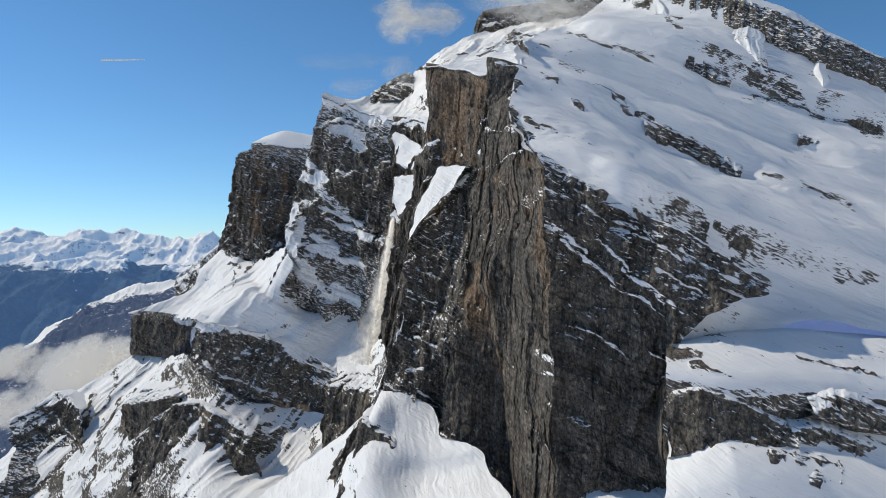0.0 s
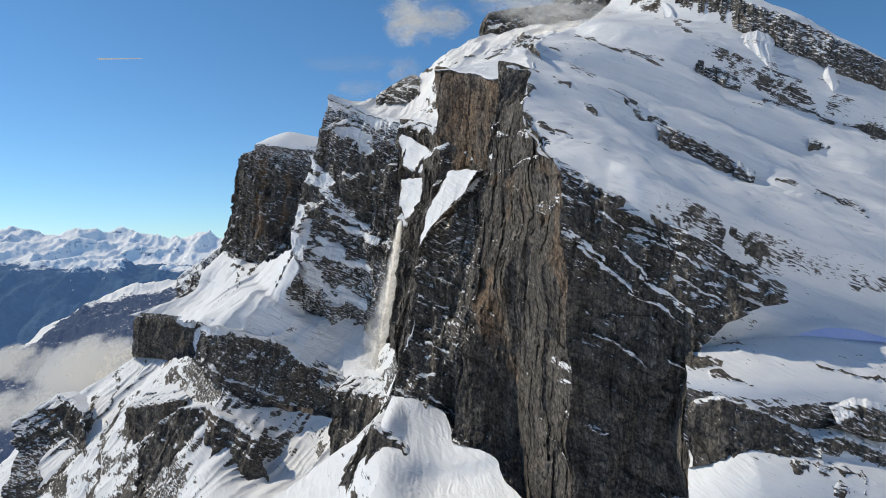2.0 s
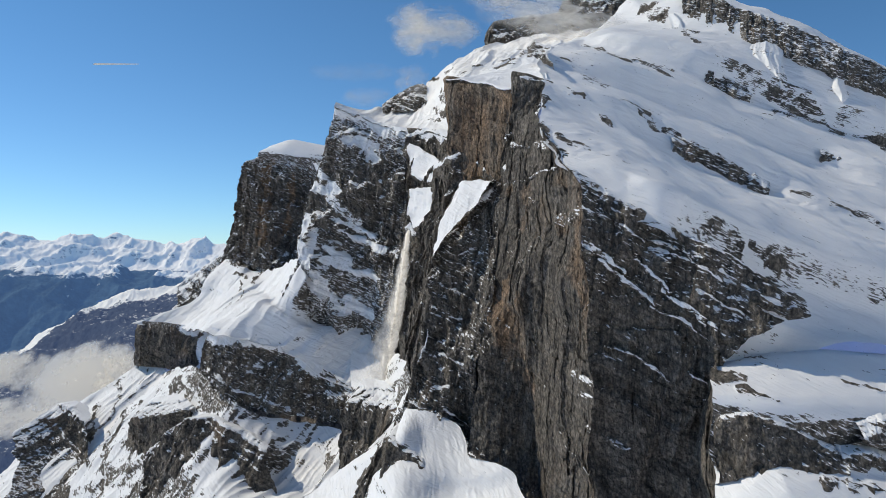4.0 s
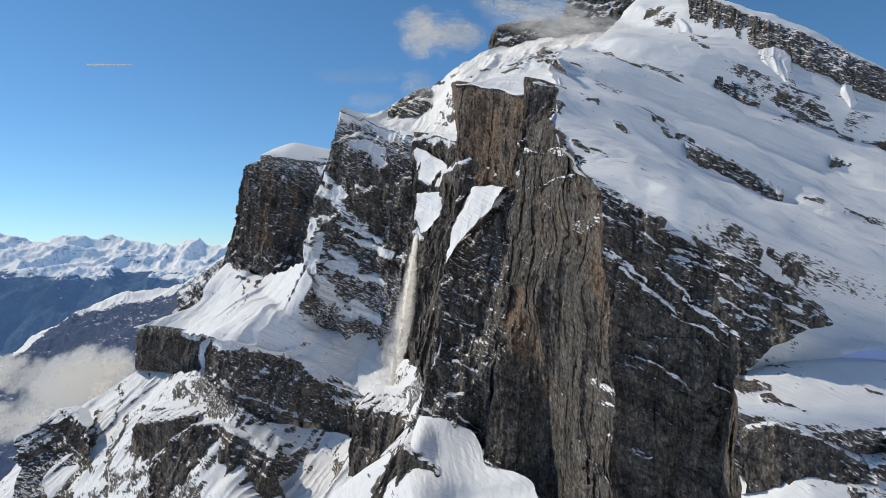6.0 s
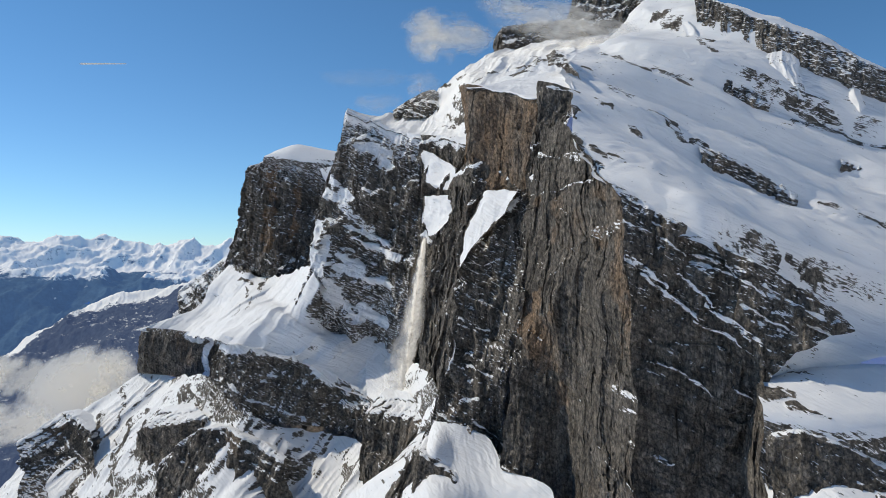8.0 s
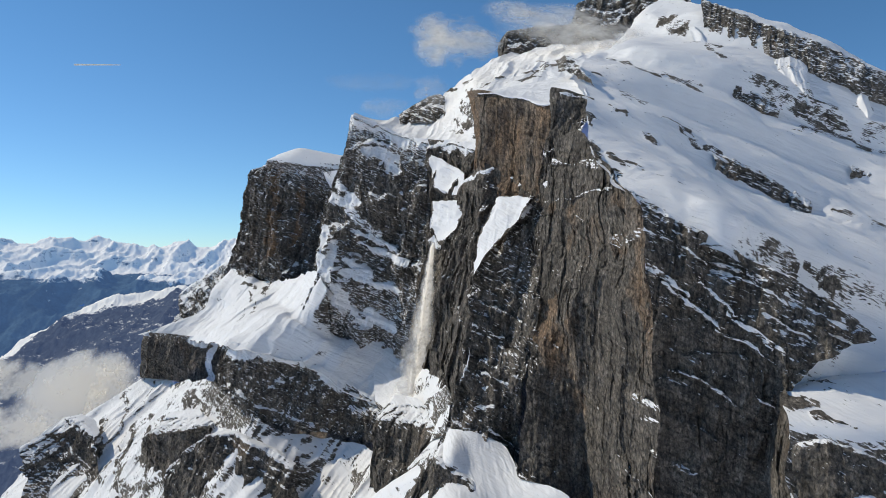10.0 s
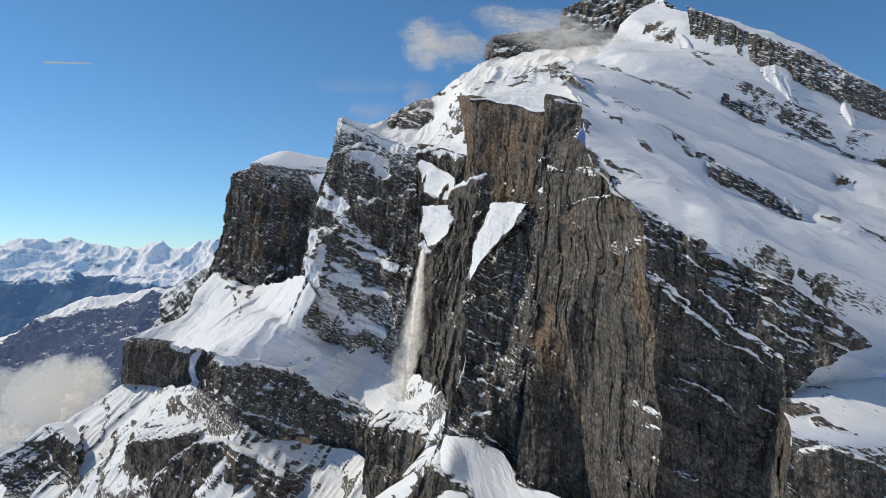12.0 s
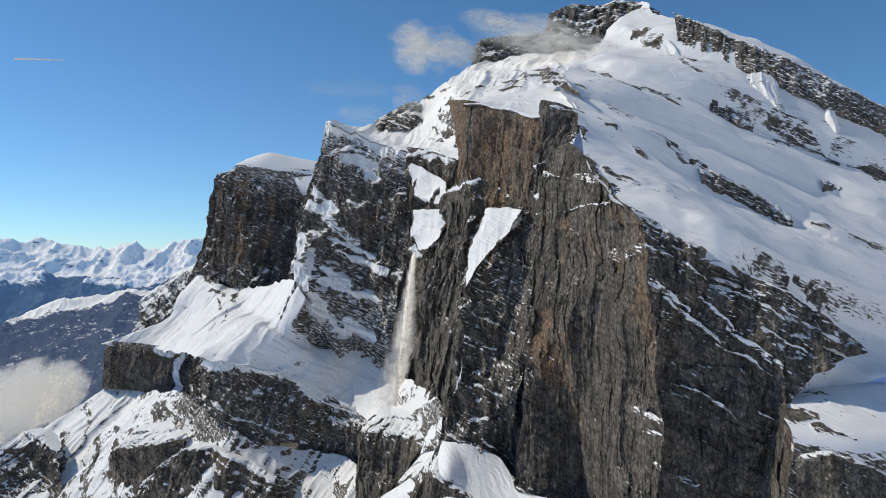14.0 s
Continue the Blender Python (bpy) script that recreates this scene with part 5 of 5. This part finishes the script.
for net, label in ((BAND_SUMMIT, "long grey cliff band under the snowy crest"), (BAND_MIDDLE, "low bedded rock band in the snow slope"),
                   (BAND_LOWER, "thin bedded rock band in the snow slope"), (BAND_EDGE, "thin bedded rock band in the snow slope")):
    tagged(rock_sheet("rock_band", crag(net, 4.5 if net is BAND_SUMMIT else 2.0, 14), 0.7, snow=0.3, coarse=3, blocks=4, strata=1.2, ribs=2.0), label, "rock band", "rock bands in the snow slope")
tagged(rock_sheet("summit_wall", SUMMIT_ROCK + [[(x, y + 6, z - 32) for x, y, z in SUMMIT_ROCK[-1]]], 1.0, snow=0.16, coarse=6, blocks=8.0, ribs=3.0), "weathered rock wall below the summit in drifting mist", "rock wall")
tagged(rock_sheet("rock_outcrop", KNOB, 0.9, snow=0.3, coarse=8, strata=3.0), "snowy rock knob on the ridge crest", "rock outcrop")
tagged(rock_sheet("rock_outcrop", CREST_ROCKS, 0.7, snow=0.15, coarse=4, blocks=4), "stepped dark rocks on the edge of the snow crest", "rock outcrop")
tagged(rock_sheet("rock_core", BACK_CORE, 6.0, snow=-0.3), "dark rock behind the towers", "rock core", kind="structure")

tagged(snow_sheet("right_slope", RIGHT_SLOPE_FOOT + RIGHT_SLOPE_HEAD, 0.9, drift=0.5, long=1.0, streaks=6.0, speckle=0.18, terraces=(640, 690, 728, 776, 818, 854, 922, 990), bare=(-0.1, 0.15), rocks=SLOPE_ROCKS_UPPER + SLOPE_ROCKS_MIDDLE + SLOPE_ROCKS_LOWER + SLOPE_ROCKS_FOOT + SLOPE_ROCKS_CREST + SLOPE_ROCKS_CLUSTER), "wide wind-packed snow slope below the summit", "snow slope", kind="structure")
for net in (RIB_BROAD, RIB_NARROW, RIB_CREST):
    tagged(snow_sheet("snow_rib", net, 0.5, drift=0.8, curved=0.3, flutes=1.6, fall=(-0.4, -0.9), size=6.0, speckle=0.5, bare=(-0.6, -0.5)), "sunlit wedge of drifted snow under the cliff band", "snow rib", "snow ribs under the crest")
tagged(snow_sheet("ridge_snow", RIDGE_CREST + RIDGE_FOOT, 1.0, rocks=RIDGE_ROCKS, flutes=4.0, fall=(-0.35, -0.94), size=18.0, bare=(0.1, 0.35)), "snow ridge above the towers", "snow ridge", kind="structure")
tagged(snow_sheet("tower_snow", TOWER_CAP, 0.8, drift=0.9, curved=0.7, flutes=0.8, fall=(-0.2, -0.98), size=14.0, bare=(-0.6, -0.4)), "smooth snow cap over the brown tower", "snow cap", kind="structure")
tagged(snow_sheet("bench_snow", BENCH_SNOW, 0.8, flutes=4.2, fall=(-0.75, -0.66), size=22.0, rocks=BENCH_ROCKS, bare=(0.1, 0.35)), "fluted snow bench under the towers", "snow bench", kind="structure")
tagged(snow_sheet("chute_snow", CHUTE_SNOW, 1.0), "shaded snow at the foot of the gully", "snow chute", kind="structure")
tagged(snow_sheet("lower_slope", LOWER_SNOW, 0.8, rocks=LOWER_ROCKS, speckle=0.25, drift=2.5, flutes=11.0, size=48.0, bare=(0.56, 0.76)), "fluted snow slope and crags below the bench", "snow slope", kind="structure")
tagged(snow_sheet("foot_snow", FOOT_SNOW, 0.8), "snow apron at the foot of the pillar", "snow apron", kind="structure")
tagged(snow_sheet("cone_snow", CONE_SNOW, 0.5, drift=0.6, flutes=0.35, fall=(0.15, -0.99), size=3.6), "smooth avalanche cone below the pillar", "snow cone", kind="structure")
tagged(snow_sheet("mountain_back", BACK_SIDE_HEAD + BACK_SIDE_FOOT, 12.0), "snowy far side of the mountain", "mountain side", kind="structure")
tagged(snow_sheet("mountain_foot", FOOT, 12.0, speckle=0.8), "broken snow and rock falling to the valley", "mountain side", kind="structure")


# out of view; added as a snow reflector that fills the shaded faces
tagged(snow_sheet("unseen_bounce_slope", BOUNCE_RING, 25.0, speckle=0.5, drift=25.0), "unseen snow slope added across the valley to bounce sunlight", "mountain side", kind="structure")

# ---- mist, cloud and falling powder ----
def veil(name, grid, density, material, parent):
    ob = new(name, sheet_mesh(name, grid, {"veil": density}))
    ob.data.materials.append(material)
    ob.parent = parent
    ob.visible_shadow = False
    return ob


def cloud(name, shape, label, thickness, layers, seed, material=None, lumps=0.33):
    """Soft layers of droplets, one behind the other, thinning to ragged edges."""
    x, y, z, wide, high = shape
    base = tagged(new(name), label, "cloud")
    u, v = np.meshgrid(np.linspace(-1, 1, 90), np.linspace(-1, 1, 70))
    for k in range(layers):
        deep = (k - (layers - 1) / 2) * 0.22 * high
        place = np.stack((x + 0.62 * wide * u, y + deep + 0 * u, z - 0.62 * high * v), axis=-1)
        puffy = rough(place + seed * 97.0, lumps * wide, 5, 0.55)
        place[..., 1] += 1.2 * (place[..., 2] - z) - 0.12 * high * (1 - u * u - v * v)
        soft = np.clip(1 - u * u - v * v, 0, 1)
        density = thickness * np.clip(1.7 * soft + 2.0 * puffy * np.sqrt(soft) - 0.55, 0, 1.3) * smooth(soft, 0.0, 0.3)
        veil("cloud_layer", place, density, material or cloud_stuff, base)
    return base


cloud("cloud", PUFF, "small white cloud puff drifting off the summit ridge", 0.7, 3, 1)
cloud("summit_mist", SUMMIT_MIST, "grey mist blowing round the summit rocks", 0.42, 2, 2)
cloud("summit_mist", MIST_HIGH, "thin white mist rising above the ridge", 0.3, 2, 8)
cloud("cloud_wisp", WISP_ONE, "faint wisp of cloud in blue sky", 0.12, 2, 3, wisp_stuff)
cloud("cloud_wisp", WISP_TWO, "faint wisp of cloud in blue sky", 0.16, 2, 4, wisp_stuff)
cloud("cloud_wisp", RIDGE_WISP, "thin cloud shred beside the snow ridge", 0.2, 2, 5, wisp_stuff)
cloud("valley_cloud", VALLEY_CLOUD, "bank of white cloud lying in the valley", 1.5, 4, 6, bank_stuff, lumps=0.2)
cloud("valley_cloud", VALLEY_CLOUD_SMALL, "small white cloud lying in the valley", 2.0, 2, 7)
cloud("valley_cloud", VALLEY_CLOUD_LOW, "low grey cloud deep in the valley", 1.5, 2, 9)

fall = tagged(new("snow_avalanche"), "stream of powder snow falling down the gully", "avalanche")
spine = resample(np.array(PLUME)[:, None, :3], 120, 0, 1.0)[:, 0]
girth = np.interp(spine[:, 2], np.array(PLUME)[::-1, 2], np.array(PLUME)[::-1, 3])
across = np.linspace(-1, 1, 40)
for k, turned in enumerate((-35, 0, 40)):
    way = np.array((math.cos(radians(turned)), math.sin(radians(turned)), 0.0))
    grid = spine[:, None, :] + (0.95 * girth)[:, None, None] * across[None, :, None] * way
    billow = rough(grid + 40.0 * k, 9, 4, 0.6, (1, 1, 0.35))
    grid = grid + 0.12 * girth[:, None, None] * billow[..., None] * np.array((-way[1], way[0], 0.0))
    down = np.linspace(0, 1, len(spine))[:, None]
    density = np.clip(np.exp(-((across[None, :] + 0.3 * billow) * 2.0) ** 2) * (0.95 - 0.62 * down) * (1 + 0.9 * billow), 0, 1) * smooth(1 - np.abs(across), 0, 0.25)[None, :] * smooth(1 - down, 0, 0.12) * smooth(down, 0, 0.04)
    veil("powder_stream", grid, 2.0 * density, powder_stuff, fall)

x, y, z, long, thick = CONTRAIL
trail = np.linspace(-0.5, 0.5, 60)[:, None]
ring = np.linspace(-1, 1, 9)[None, :]
trail_grid = np.stack((x + long * trail + 0 * ring, y + 0 * trail * ring, z + 0.5 * thick * ring * (1.1 - trail) * 0.6 + 3.0 * trail), axis=-1)
contrail = tagged(new("contrail"), "thin white vapour trail across blue sky", "vapour trail", kind="backdrop")
veil("vapour", trail_grid, 3.0 * (1 - ring ** 2) * smooth(0.5 - np.abs(trail), 0, 0.1), wisp_stuff, contrail)
